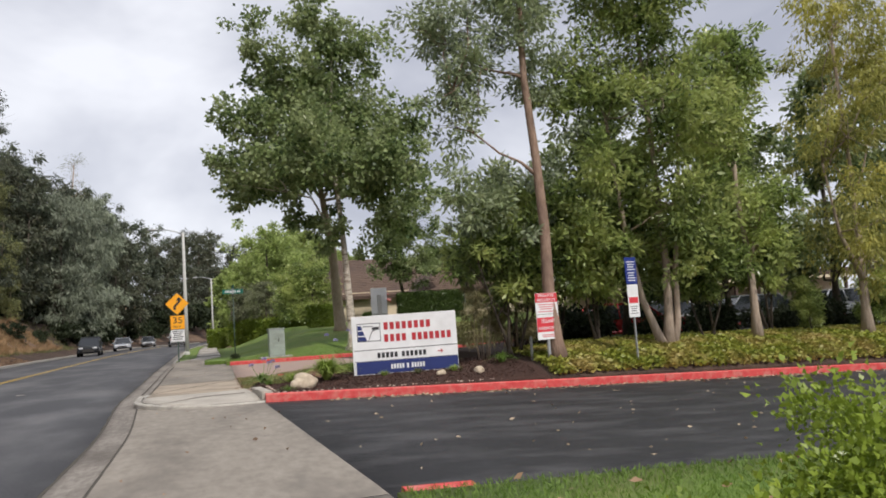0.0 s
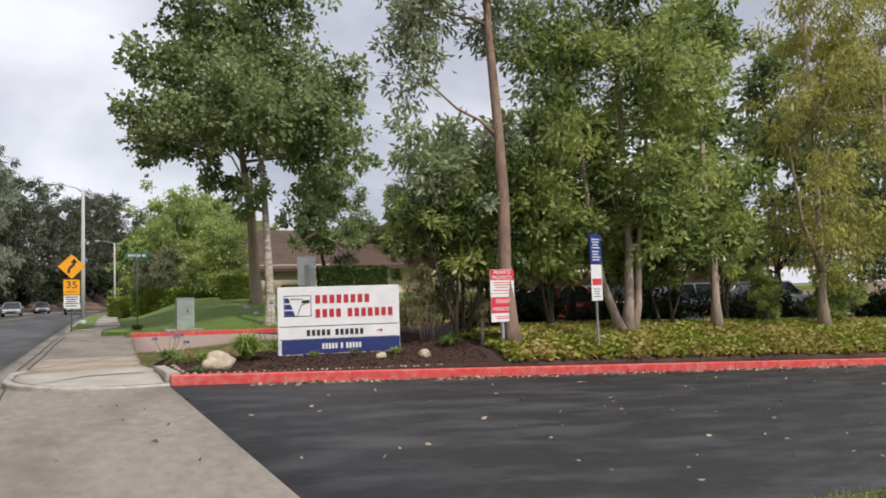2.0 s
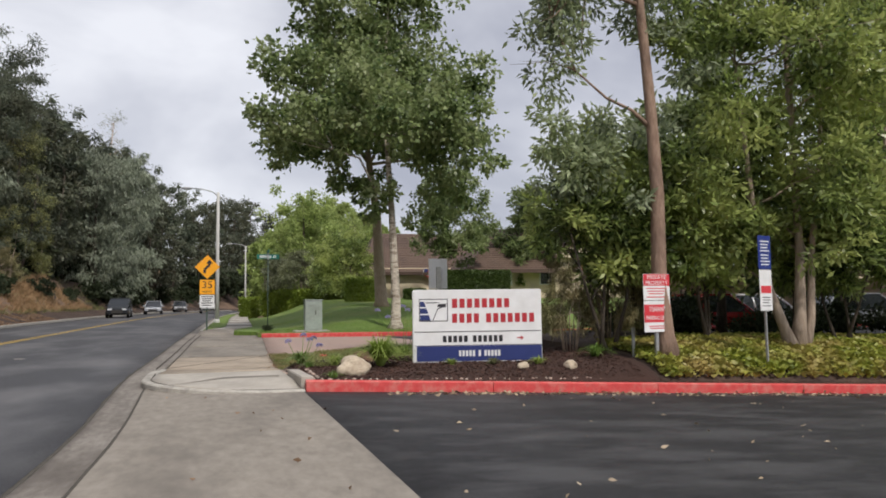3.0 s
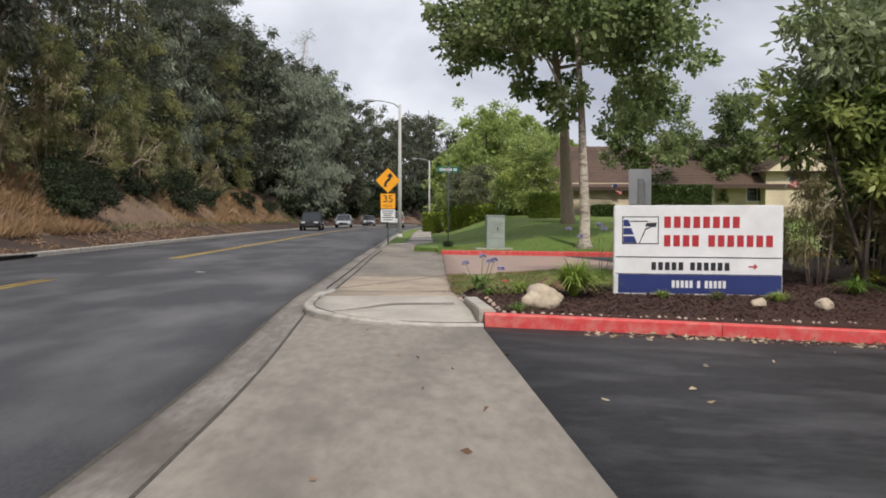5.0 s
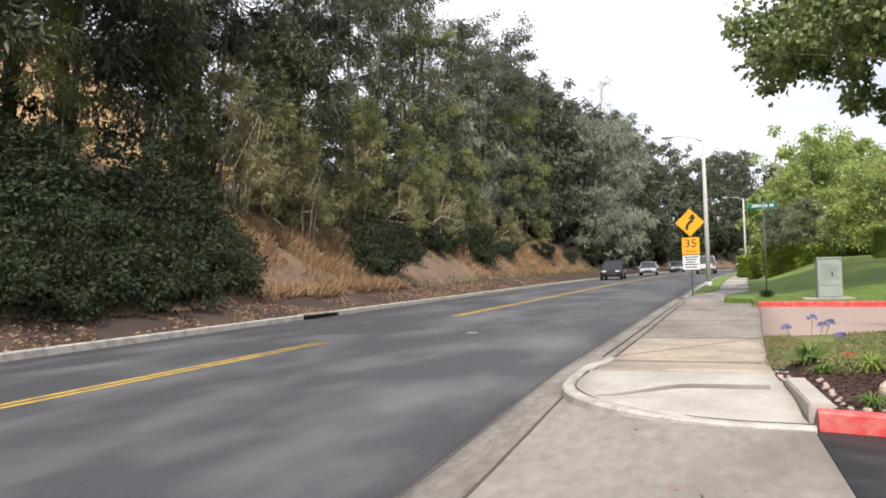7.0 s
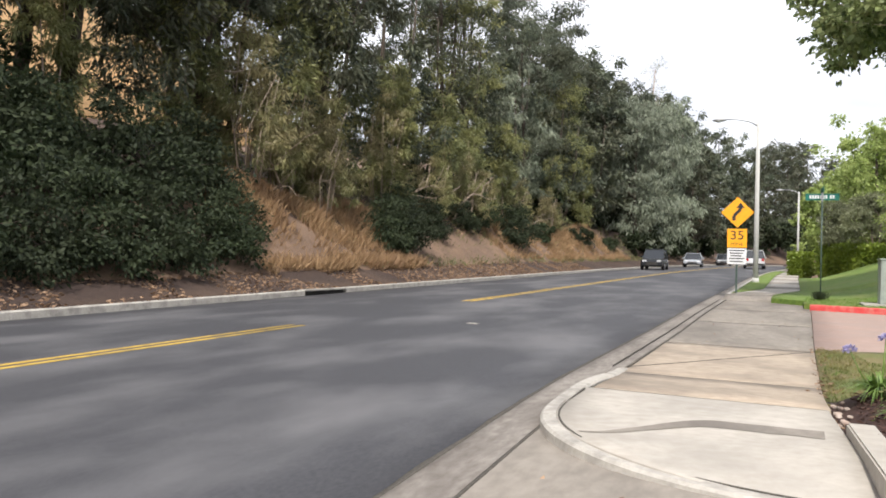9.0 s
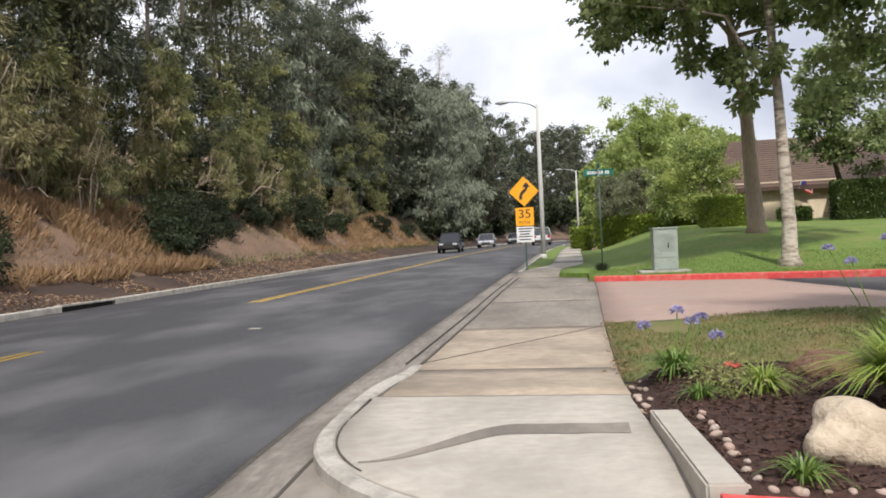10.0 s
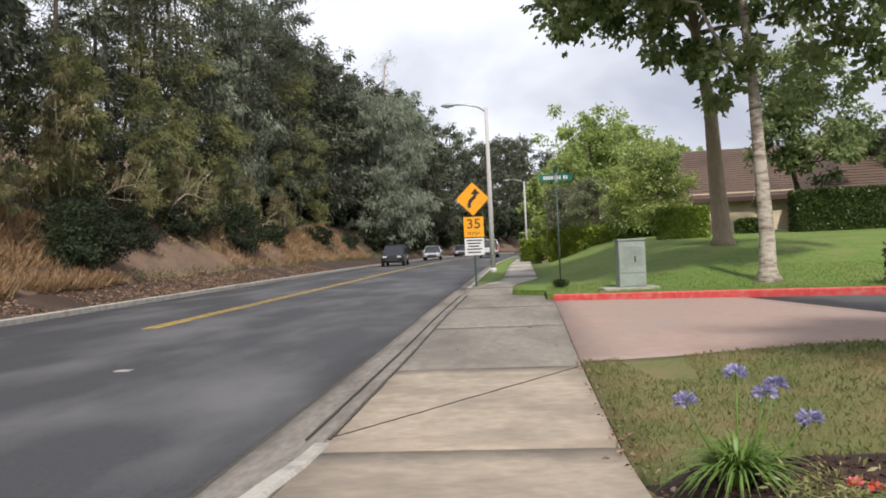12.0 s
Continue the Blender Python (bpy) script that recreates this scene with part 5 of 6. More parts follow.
# garden trees beyond the mound
bright = tree("garden_tree", (4.6, 55, 0.9), [stem([(0, 0, -0.2), (0.1, 0, 2), (0, 0, 10)], 0.22, 0.06)], lobes_in(0, 0, 2.4, 9.8, 5.0, 24, 14, 0.85), 18000, LEAF_BRIGHT, BARK, (0.25, 0.14), "bright light green garden tree behind the hedges", seed=14, group="garden trees", clump=110)
copy_thing(bright, pose(10.0, 60, 0.9, 0, 0, 90) @ Matrix.Scale(0.85, 4))
far_bright = tree("garden_tree", (6.5, 72, 0.9), [stem([(0, 0, -0.2), (0.1, 0, 2), (0, 0, 10)], 0.22, 0.06)], lobes_in(0, 0, 2.6, 10.9, 4.6, 18, 34, 0.75), 8000, LEAF_BRIGHT, BARK, (0.45, 0.28), "distant light green garden tree", seed=34, group="garden trees")
for x, y, a, k in ((14, 70, 10, 0.8), (11, 92, 50, 1.3), (18, 118, 120, 1.5), (2.2, 80, 300, 0.72), (4.0, 102, 20, 1.0)):
    copy_thing(far_bright, pose(x, y, 0.9, 0, 0, a) @ Matrix.Scale(k, 4))
olive = tree("olive_tree", (1.5, 45, 0.7), [stem([(0, 0, -0.2), (0.1, 0, 1.2), (0.3, 0, 3)], 0.1, 0.04), stem([(0, 0, 0.6), (-0.4, 0, 1.6), (-0.6, 0, 3)], 0.07, 0.03)], lobes_in(0, 0, 2.2, 4.2, 1.7, 9, 15), 8000, LEAF_SAGE, BARK, (0.15, 0.05), "small grey-green olive tree behind the hedge", seed=15, group="olive trees")
for x, y, a, k in ((3.5, 42.5, 120, 0.98),):
    copy_thing(olive, pose(x, y, 1.0, 0, 0, a) @ Matrix.Scale(k, 4))
tree("flowering_shrub", (6.3, 38.6, lawn_z(6.3, 38.6)), [stem([(0, 0, -0.2), (0.1, 0, 2.2)], 0.08, 0.03)], [(0, 0, 1.2, 1.4, 1.1), (-1.6, 0.3, 1.2, 1.2, 0.9), (1.2, 0, 1.2, 1.1, 0.9), (0.3, 0.1, 2.9, 1.3, 1.1), (-1.3, 0.2, 2.8, 1.3, 1.0), (1.2, 0.2, 2.6, 0.9, 0.8), (-0.6, 0.2, 4.0, 1.1, 0.8), (-2.3, 0.3, 2.4, 0.9, 0.8), (0.5, 0.3, 3.9, 0.9, 0.7)], 15000, LEAF_GLOSS, BARK, (0.17, 0.065), "large glossy shrub beside the house", "shrub", seed=16, limbs=5)


def clipped_hedge(name, a, b, depth, z, height, label, leaves, leaf=LEAF_HEDGE, size=(0.09, 0.05), category="hedge"):
    """A clipped hedge from a to b: a twiggy core under a coat of leaves."""
    a, b = Vector((*a, 0)), Vector((*b, 0))
    L = (b - a).length
    root = empty(name, (a.x, a.y, z), math.degrees(math.atan2(b.y - a.y, b.x - a.x)), label=label, category=category)
    m = 0.07
    part("twig_core", one_box(m, L - m, -depth / 2 + m, depth / 2 - m, -0.3, height - m, 0.06), leaf, root)
    n = leaves
    area = np.array([L * height, L * height, depth * height, depth * height, L * depth], float)
    f = rng.choice(5, n, p=area / area.sum())
    u, v = rng.random(n), rng.random(n)
    p = np.zeros((n, 3))
    nor = np.zeros((n, 3))
    for k, (px, py, pz, q) in enumerate(((u * L, -depth / 2, v * height, (0, -1, 0)), (u * L, depth / 2, v * height, (0, 1, 0)), (0, (u - 0.5) * depth, v * height, (-1, 0, 0)), (L, (u - 0.5) * depth, v * height, (1, 0, 0)), (u * L, (v - 0.5) * depth, height, (0, 0, 1)))):
        s = f == k
        p[s] = np.stack(np.broadcast_arrays(px, py, pz), 1)[s]
        nor[s] = q
    swell = np.array([0.05 * noise.noise((float(q[0]) * 1.6, float(q[1]) * 1.6, float(q[2]) * 1.6)) for q in p])
    p += nor * (swell + rng.normal(size=n) * 0.022 - 0.02)[:, None]
    axis = nor * 0.5 + rng.normal(size=(n, 3)) * 0.7
    k = 0.6 + 0.8 * rng.random(n)
    part("foliage", quads(name + "_foliage", blades(p, axis, size[0] * k, size[1] * k), leaf), None, root)
    return root


clipped_hedge("hedge", (1.1, 45.3), (7.5, 38), 1.1, 0.8, 1.75, "long clipped green hedge along the lawn", 9000, LEAF_PRIVET, size=(0.16, 0.09))
clipped_hedge("hedge", (-0.6, 49), (0.4, 48.5), 1.2, 0.68, 1.45, "small clipped box hedge beside the pavement", 2600, LEAF_PRIVET, (0.15, 0.08))
clipped_hedge("hedge", (5.35, 33.2), (7.4, 32.8), 1.0, lawn_z(6, 33), 1.35, "clipped bright green hedge block on the lawn", 3600, LEAF_PRIVET, size=(0.13, 0.07))
clipped_hedge("hedge", (11.8, 34.8), (16.2, 34.6), 1.3, lawn_z(12, 34) + 0.1, 1.75, "tall dark clipped hedge before the house", 16000, LEAF_LAUREL, (0.13, 0.06))
clipped_hedge("hedge", (9.6, 36), (10.9, 35.8), 0.9, lawn_z(9, 36), 0.6, "low dark clipped hedge before the house", 3000, LEAF_LAUREL, (0.16, 0.08))
clipped_hedge("hedge", (1.2, 58), (4.5, 60), 1.2, 0.8, 1.6, "clipped green hedge farther along the pavement", 2500, size=(0.18, 0.1))

clipped_hedge("hedge", (7.35, 16.35), (11.6, 15.9), 0.9, lawn_z(8, 16.2), 0.9, "low clipped dull green hedge at the drive's edge", 4200, LEAF_OLIVE, (0.12, 0.06))

# privet bush beside the first drive, close to the pavement
pb = empty("privet_bush", (1.95, -13.0, drive_z(1.95, -13) + 0.08), 4, label="bright yellow-green privet bush at the lawn's edge", category="bush")
lob = [(-1.2, 0.1, 0.36, 0.34, 0.34), (-0.8, 0.0, 0.52, 0.42, 0.40), (-0.2, 0.1, 0.62, 0.52, 0.44), (0.5, 0.05, 0.65, 0.58, 0.45), (1.2, 0.1, 0.66, 0.6, 0.45), (1.9, 0.1, 0.66, 0.6, 0.45), (-1.0, -0.3, 0.3, 0.45, 0.35), (0.1, -0.4, 0.35, 0.6, 0.4), (1.2, -0.4, 0.35, 0.6, 0.4)]
bm = bmesh.new()
for i, q in enumerate(lob):
    tube(bm, wobble_line((q[0] * 0.7, q[1], -0.1), q[:3], 4, 0.05, 90 + i), [0.02, 0.016, 0.012, 0.006], 5)
part("twig_core", bm, BARK, pb)
part("foliage", quads("privet_foliage", leaf_cloud([(*q[:3], q[3] * 1.15, q[4] * 1.08) for q in lob], 110000, 0.034, 0.023, -0.06, 0.36, 0.05, 170), LEAF_PRIVET), None, pb)

# ---- bank trees on the street's far side ----
def bank_at(u, y):
    x = left_curb_x(y) - u
    return x, y, bank_z(x, y) - 0.15


protos = []
SPEC = (("eucalyptus_tree", LEAF_DARK, (0.23, 0.075), 16.5, 4.3, 2.6, 0.45, 15500, "tall dark eucalyptus on the earth bank"), ("eucalyptus_tree", LEAF_OLIVE, (0.22, 0.075), 14.5, 4.0, 2.0, 0.4, 14500, "olive green eucalyptus on the earth bank"),
        ("paperbark_tree", LEAF_WEEPING, (0.34, 0.085), 12.5, 4.4, 1.2, 0.9, 17000, "weeping silver-grey tree on the earth bank"), ("pine_tree", LEAF_PINE, (0.30, 0.055), 15.0, 5.0, 4.0, 0.3, 15000, "dark spreading pine on the earth bank"),
        ("eucalyptus_tree", LEAF_DARK, (0.44, 0.16), 15.0, 4.4, 2.0, 0.45, 6000, "distant dark eucalyptus on the earth bank"), ("pine_tree", LEAF_PINE, (0.5, 0.13), 15.0, 5.0, 2.6, 0.3, 6500, "distant dark pine on the earth bank"))
for i, (nm, lf, sz, h, r, z0, dr, n, lab) in enumerate(SPEC):
    x, y, z = bank_at(7.5, 30 + 9 * i)
    forks = [stem([(0, 0, -0.3), (0.1, 0, 1.5), (-0.3, 0.2, h * 0.35), (0.2, 0, h * 0.95)], 0.28, 0.05), stem([(0.2, 0, -0.2), (0.8, 0.2, 2.2), (1.5, 0.3, h * 0.4), (1.8, 0.3, h * 0.7)], 0.16, 0.04)]
    protos.append(tree(nm, (x, y, z), forks, lobes_in(0, 0, z0, h, r, 22, 40 + i, 0.7), n, lf, BARK, sz, lab, droop=dr, seed=40 + i, limbs=14, clump=(120, 120, 80, 60, 70, 60)[i], group="trees on the bank"))
plan = []
g = np.random.default_rng(77)
for k in range(17):
    y = 5 + k * 6.6 + g.normal() * 1.0
    if 20 < y < 31 or 7 < y < 13.5:
        continue
    plan.append((7.0 + 1.6 * g.random(), y, int(g.choice([0, 0, 1, 3])), 1.0 + 0.25 * g.random()))
for k in range(6):
    plan.append((12.5 + 3 * g.random(), 20 + k * 13.5 + g.normal() * 1.5, int(g.choice([0, 1, 1, 0])), 1.0 + 0.25 * g.random()))
plan += [(3.8, 74, 2, 1.2), (4.2, 84, 2, 1.3), (6.5, 66, 3, 1.0), (8, 62, 0, 1.2), (8, 70, 0, 1.15), (8, 95, 0, 1.2), (8, 106, 0, 1.2), (4.6, 102, 0, 1.0), (4.6, 112, 1, 1.1), (5, 122, 0, 1.15), (5, 132, 3, 1.1), (5, 142, 0, 1.2), (6, 152, 3, 1.3), (6, 163, 0, 1.3), (4, 176, 3, 1.4), (12, 170, 3, 1.4), (3.4, 96, 3, 0.95), (3.6, 118, 3, 1.0), (5.8, 57, 1, 0.85), (6.0, 48, 0, 0.9)]
for u, y, kind_, k in plan:
    if y > 62 and kind_ != 2:
        kind_ = 5 if kind_ == 3 else 4
    copy_thing(protos[kind_], pose(*bank_at(u, y), 0, 0, g.random() * 360) @ Matrix.Scale(k, 4))
x, y, z = bank_at(7.0, 90)
tree("bare_tree", (x, y, z), [stem([(0, 0, -0.3), (0.2, 0, 7), (-0.2, 0.2, 15), (0.3, 0, 21)], 0.28, 0.05)], lobes_in(0, 0, 16, 22, 2.6, 12, 60), 900, LEAF_SAGE, BARK_BROWN, (0.24, 0.05), "nearly bare grey tree above the others", seed=60, limbs=12, clump=9)

# the pine at y -2.5 is unseen, added to shade the bank's bushes
for u_, y_, s_ in ((7.6, 10.6, 71), (8.0, 4.4, 72), (7.8, 16.2, 73), (8.5, -2.5, 74), (14, 8.5, 75), (6.9, 23.4, 76), (13, 2.6, 77), (14.5, 14, 78)):
    x, y, z = bank_at(u_, y_)
    tree("pine_tree", (x, y, z), [stem([(0, 0, -0.3), (0.2, 0, 3), (-0.1, 0.2, 7), (0.3, 0, 15)], 0.3, 0.06), stem([(0.3, 0, 2.2), (1.2, -0.3, 5), (2.2, -0.8, 8)], 0.14, 0.05), stem([(0, 0, 3.2), (-0.9, 0.8, 5.5), (-1.6, 2.2, 7.5)], 0.13, 0.05)],
         lobes_in(1.4, 0.2, 4.8 + 0.16 * max(0, y_ - 10), 15.0, 5.4, 22, s_, 0.8), 17000, LEAF_PINE, BARK, (0.33, 0.08), "dark pine with bare lower trunks on the bank", droop=0.3, seed=s_, limbs=14, clump=150, group="trees on the bank")
cane = tree("cane_thicket", (0, 0, 0), [stem([(0.3 * math.cos(q), 0.3 * math.sin(q), -0.2), (0.6 * math.cos(q), 0.6 * math.sin(q), 2), (1.0 * math.cos(q * 1.3), 1.0 * math.sin(q * 1.3), 4.2)], 0.03, 0.012) for q in (0, 0.9, 1.8, 2.7, 3.6, 4.5, 5.4)],
            [(0, 0, 2.0, 1.1, 1.4), (0.7, 0.3, 3.2, 0.9, 1.1), (-0.7, -0.2, 3.4, 0.9, 1.1), (0.1, 0.4, 4.6, 0.9, 1.0), (0.9, -0.6, 1.6, 0.9, 1.0), (-1.0, 0.5, 1.7, 0.9, 1.0)], 6000, LEAF_BROWN, BARK_BROWN, (0.25, 0.035), "dry brown cane thicket on the bank", "thicket", droop=0.5, seed=61, limbs=6, group="thickets on the bank")
cane.matrix_basis = pose(*bank_at(5.6, 19), 0, 0, 0)
green_cane = tree("cane_thicket", bank_at(5.4, 27), [stem([(0, 0, -0.2), (0.2, 0, 2), (0.4, 0, 5)], 0.05, 0.02), stem([(0.2, 0, -0.2), (-0.3, 0, 2), (-0.6, 0, 5)], 0.05, 0.02)],
                  [(0, 0, 2.2, 1.3, 1.5), (0.7, 0.3, 3.8, 1.1, 1.3), (-0.8, -0.2, 4.2, 1.1, 1.3), (0.1, 0.4, 5.8, 1.2, 1.3), (0.2, 0.1, 7.2, 0.9, 1.0)], 7000, LEAF_OLIVE, BARK_BROWN, (0.24, 0.05), "tall olive green thicket on the bank", "thicket", droop=0.5, seed=62, limbs=5, group="thickets on the bank")
for u, y, a, k in ((5.2, 16.5, 40, 1.0), (5.5, 21.5, 130, 1.1), (6.6, 17.6, 240, 1.25), (4.5, 30.5, 10, 0.75), (4.4, 34.5, 90, 0.8), (5.4, 26.5, 300, 1.1), (4.6, 37.5, 200, 0.7), (4.6, 44, 20, 0.7), (4.4, 50, 80, 0.7), (4.6, 20.4, 80, 0.8)):
    copy_thing(cane, pose(*bank_at(u, y), 0, 0, a) @ Matrix.Scale(k, 4))
for u, y, a, k in ((6.8, 14.5, 40, 1.0), (6.2, 20, 130, 1.1), (7.0, 23, 240, 1.25), (5.0, 32, 10, 0.9), (4.9, 36.4, 90, 0.85), (5.0, 42, 300, 0.85), (5.4, 54, 200, 0.8), (5.0, 61, 100, 0.8), (6.5, 9.5, 100, 0.9)):
    copy_thing(green_cane, pose(*bank_at(u, y), 0, 0, a) @ Matrix.Scale(k, 4))

bank_bush = tree("bush", bank_at(3.2, 24.6), [stem([(0, 0, -0.3), (0, 0, 1)], 0.06, 0.02)], [(0, 0, 0.9, 1.3, 0.9), (0.9, 0.4, 0.6, 0.9, 0.6), (-0.9, 0.2, 0.7, 0.9, 0.7), (0.1, -0.7, 0.5, 0.9, 0.6), (0.1, 0.2, 1.9, 0.9, 0.7)], 6000, LEAF_BUSH, BARK, (0.13, 0.06), "dark green bush growing out of the bank", "bush", seed=63, limbs=4, group="bushes on the bank")
far_bush = tree("bush", bank_at(3.0, 76.5), [stem([(0, 0, -0.3), (0, 0, 1)], 0.06, 0.02)], [(0, 0, 0.9, 1.3, 0.9), (0.9, 0.4, 0.6, 0.9, 0.6), (-0.9, 0.2, 0.7, 0.9, 0.7), (0.1, -0.7, 0.5, 0.9, 0.6), (0.1, 0.2, 1.9, 0.9, 0.7)], 1800, LEAF_BUSH, BARK, (0.24, 0.12), "distant dark green bush on the bank", "bush", seed=64, limbs=3, group="bushes on the bank")
for u, y, a, k in ((3.4, 39.5, 30, 1.1), (3.2, 23.2, 60, 0.95), (3.9, 29, 90, 0.75), (4.2, 33.5, 160, 0.7), (4.4, 26.6, 100, 0.9), (4.5, 36, 10, 0.9), (4.6, 43, 70, 0.8), (4.8, 31, 300, 0.9), (4.2, 47, 200, 0.8), (3.8, 56, 250, 0.8), (3.5, 64, 300, 0.8), (3.2, 71, 20, 1.2), (3.0, 75, 220, 1.4), (3.0, 80, 60, 1.5), (3.0, 85, 160, 1.5), (2.6, 3.5, 10, 1.1), (2.4, 5.6, 60, 1.05), (2.5, 7.8, 110, 1.1), (2.5, 9.8, 170, 1.05), (2.6, 11.8, 230, 1.0), (3.2, 13.4, 280, 0.85),
                   (4.6, 4.6, 40, 1.3), (4.8, 7.4, 80, 1.25), (4.7, 10.4, 20, 1.3), (4.8, 13.2, 140, 1.15), (6.4, 5.5, 200, 1.6), (6.8, 2.5, 250, 1.6), (2.7, 1.2, 130, 1.0), (4.8, 1.5, 180, 1.2), (7.5, 8.5, 180, 1.5), (3.0, 90, 60, 1.2), (3, 100, 160, 1.3), (3, 110, 260, 1.4), (7.5, 40, 15, 1.7), (8, 48, 75, 1.8), (8, 55, 200, 1.8), (7.6, 62, 120, 1.9), (7.4, 69, 310, 1.9), (7, 76, 40, 1.9), (6.5, 84, 90, 2.0), (8.5, 33, 260, 1.7), (5, 122, 10, 2.6), (5, 131, 90, 2.8), (4.5, 140, 200, 3.0), (4, 150, 310, 3.2), (4, 161, 50, 3.2), (4, 173, 150, 3.4), (3.8, 114, 250, 2.2)):
    copy_thing(bank_bush if y < 40 else far_bush, pose(*bank_at(u, y), 0, 0, a) @ Matrix.Scale(k, 4))


def scatter(name, n, place, height, width, leaf, label, category, lean=0.5, flat=False):
    """Blades over a stretch of ground: place(n) gives x and y; the mesh stands on the surface."""
    pts = place(n)
    root = empty(name, (0, 0, 0), label=label, category=category, kind="stuff")
    k = len(pts)
    axis = rng.normal(size=(k, 3)) * lean
    axis[:, 2] = rng.normal(size=k) * 0.12 if flat else 1
    s = 0.6 + 0.8 * rng.random(k)
    part("blades", quads(name + "_blades", blades(pts, axis, height * s, width * s), leaf), None, root)
    return root


def on_bank(y0, y1, u0, u1):
    def place(n):
        y = y0 + (y1 - y0) * rng.random(n)
        u = u0 + (u1 - u0) * rng.random(n)
        keep = np.array([noise.noise((float(a) * 0.5, float(b) * 0.6, 1.0)) > -0.28 for a, b in zip(u, y)])
        return np.array([(left_curb_x(b) - a, b, bank_z(left_curb_x(b) - a, b) + 0.02) for a, b in zip(u[keep], y[keep])])
    return place


def on_rect(x0, x1, y0, y1, zf, cut=None):
    def place(n):
        x, y = x0 + (x1 - x0) * rng.random(n), y0 + (y1 - y0) * rng.random(n)
        return np.array([(a, b, zf(a, b)) for a, b in zip(x, y) if cut is None or cut(a, b)])
    return place


scatter("dry_grass", 20000, on_bank(13.5, 24.0, 1.5, 5.6), 0.46, 0.034, GRASS_DRY, "tan dry grass on the eroded bank", "dry grass", 0.6)
scatter("dry_grass", 13000, on_bank(36, 66, 2.0, 4.8), 0.42, 0.045, GRASS_DRY, "tan dry grass on the eroded bank", "dry grass", 0.6)
scatter("bank_scrub", 9000, on_bank(18, 70, 1.6, 6.0), 0.34, 0.03, LEAF_OLIVE, "sparse dull scrub on the bank", "scrub", 0.8)
scatter("leaf_litter", 14000, on_bank(10, 58, 2.6, 5.4), 0.12, 0.06, LITTER, "brown dead leaves caught on the steep bank", "leaf litter", 0.9, True)
scatter("leaf_litter", 15000, on_bank(0, 48, 0.1, 3.4), 0.10, 0.05, LITTER, "brown fallen leaves along the foot of the bank", "leaf litter", 0.9, True)
scatter("lawn_grass", 36000, on_rect(0.36, 11, -12.6, -9.3, lambda x, y: drive_z(x, y) + 0.08), 0.055, 0.008, GRASS_GREEN, "short green grass blades beside the driveway", "grass", 0.55)
scatter("patch_grass", 26000, on_rect(-0.2, 7.5, 3.2, 7.83, lambda x, y: base_height(y) + 0.022 + 0.13 * smooth((x - 0.0) / (3 - 2.2 * smooth((3.9 - y) / 0.8))), lambda x, y: noise.noise((x * 0.9, y * 0.9, 4)) > -0.25), 0.05, 0.009, GRASS_WORN, "patchy worn grass blades", "grass", 0.7)
scatter("ground_cover", 52000, on_rect(6.3, 26, 0.0, 2.6, lambda x, y: strip_z(x, y) + 0.05 + 0.11 * rng.random()), 0.11, 0.075, LEAF_IVY, "yellow-green ivy ground cover below the trees", "ground cover", 1.0, True)
scatter("mulch_chips", 14000, on_rect(0.0, 6, 0.1, 3.25, lambda x, y: bed_z(x, y) + 0.012), 0.05, 0.016, leaf_mat("bark_chips", (0.026, 0.013, 0.010), (0.085, 0.042, 0.030), (0.05, 0.025, 0.018), 0.0, 0.9, 2.0), "dark red bark chips on the bed", "mulch", 0.9, True)
scatter("fallen_leaves", 170, on_rect(0.6, 20, -8.6, -0.4, lambda x, y: drive_z(x, y) + 0.014), 0.07, 0.033, LITTER_PALE, "fallen leaves on the dark driveway", "leaf litter", 0.8, True)
scatter("fallen_leaves", 1200, on_rect(1.2, 24, -0.62, -0.22, lambda x, y: drive_z(x, y) + 0.014), 0.075, 0.035, LITTER_PALE, "fallen leaves gathered along the red curb", "leaf litter", 0.8, True)
scatter("fallen_leaves", 60, on_rect(1.0, 8, -11.5, -9.3, lambda x, y: drive_z(x, y) + 0.13), 0.09, 0.04, LITTER, "brown fallen leaves on the lawn", "leaf litter", 0.8, True)
scatter("fallen_leaves", 34, on_rect(-2.0, 0.1, -9, 15, lambda x, y: base_height(y) + 0.03), 0.06, 0.03, LITTER, "small fallen leaves on the pavement", "leaf litter", 0.8, True)

# ---- planting bed ----
def rock(name, at, size, seed, material, label, turn=0.0, group=""):
    bm = bmesh.new()
    bmesh.ops.create_icosphere(bm, subdivisions=2 if name == "cobble" else 4, radius=1.0)
    for v in bm.verts:
        p = v.co
        f = 1 + 0.42 * noise.noise((p.x * 1.1 + seed, p.y * 0.9, p.z * 0.9)) + 0.09 * noise.noise((p.x * 2.6, p.y * 2.6 + seed, p.z * 2.6)) + 0.025 * noise.noise((p.x * 8, p.y * 8, p.z * 8 + seed))
        v.co = Vector((p.x * size[0], p.y * size[1], p.z * size[2])) * f
    ob = part(name, bm, material, None, shade=True)
    ob.matrix_basis = pose(*at, 0, 0, turn)
    return tagged(ob, label, "rock", group)


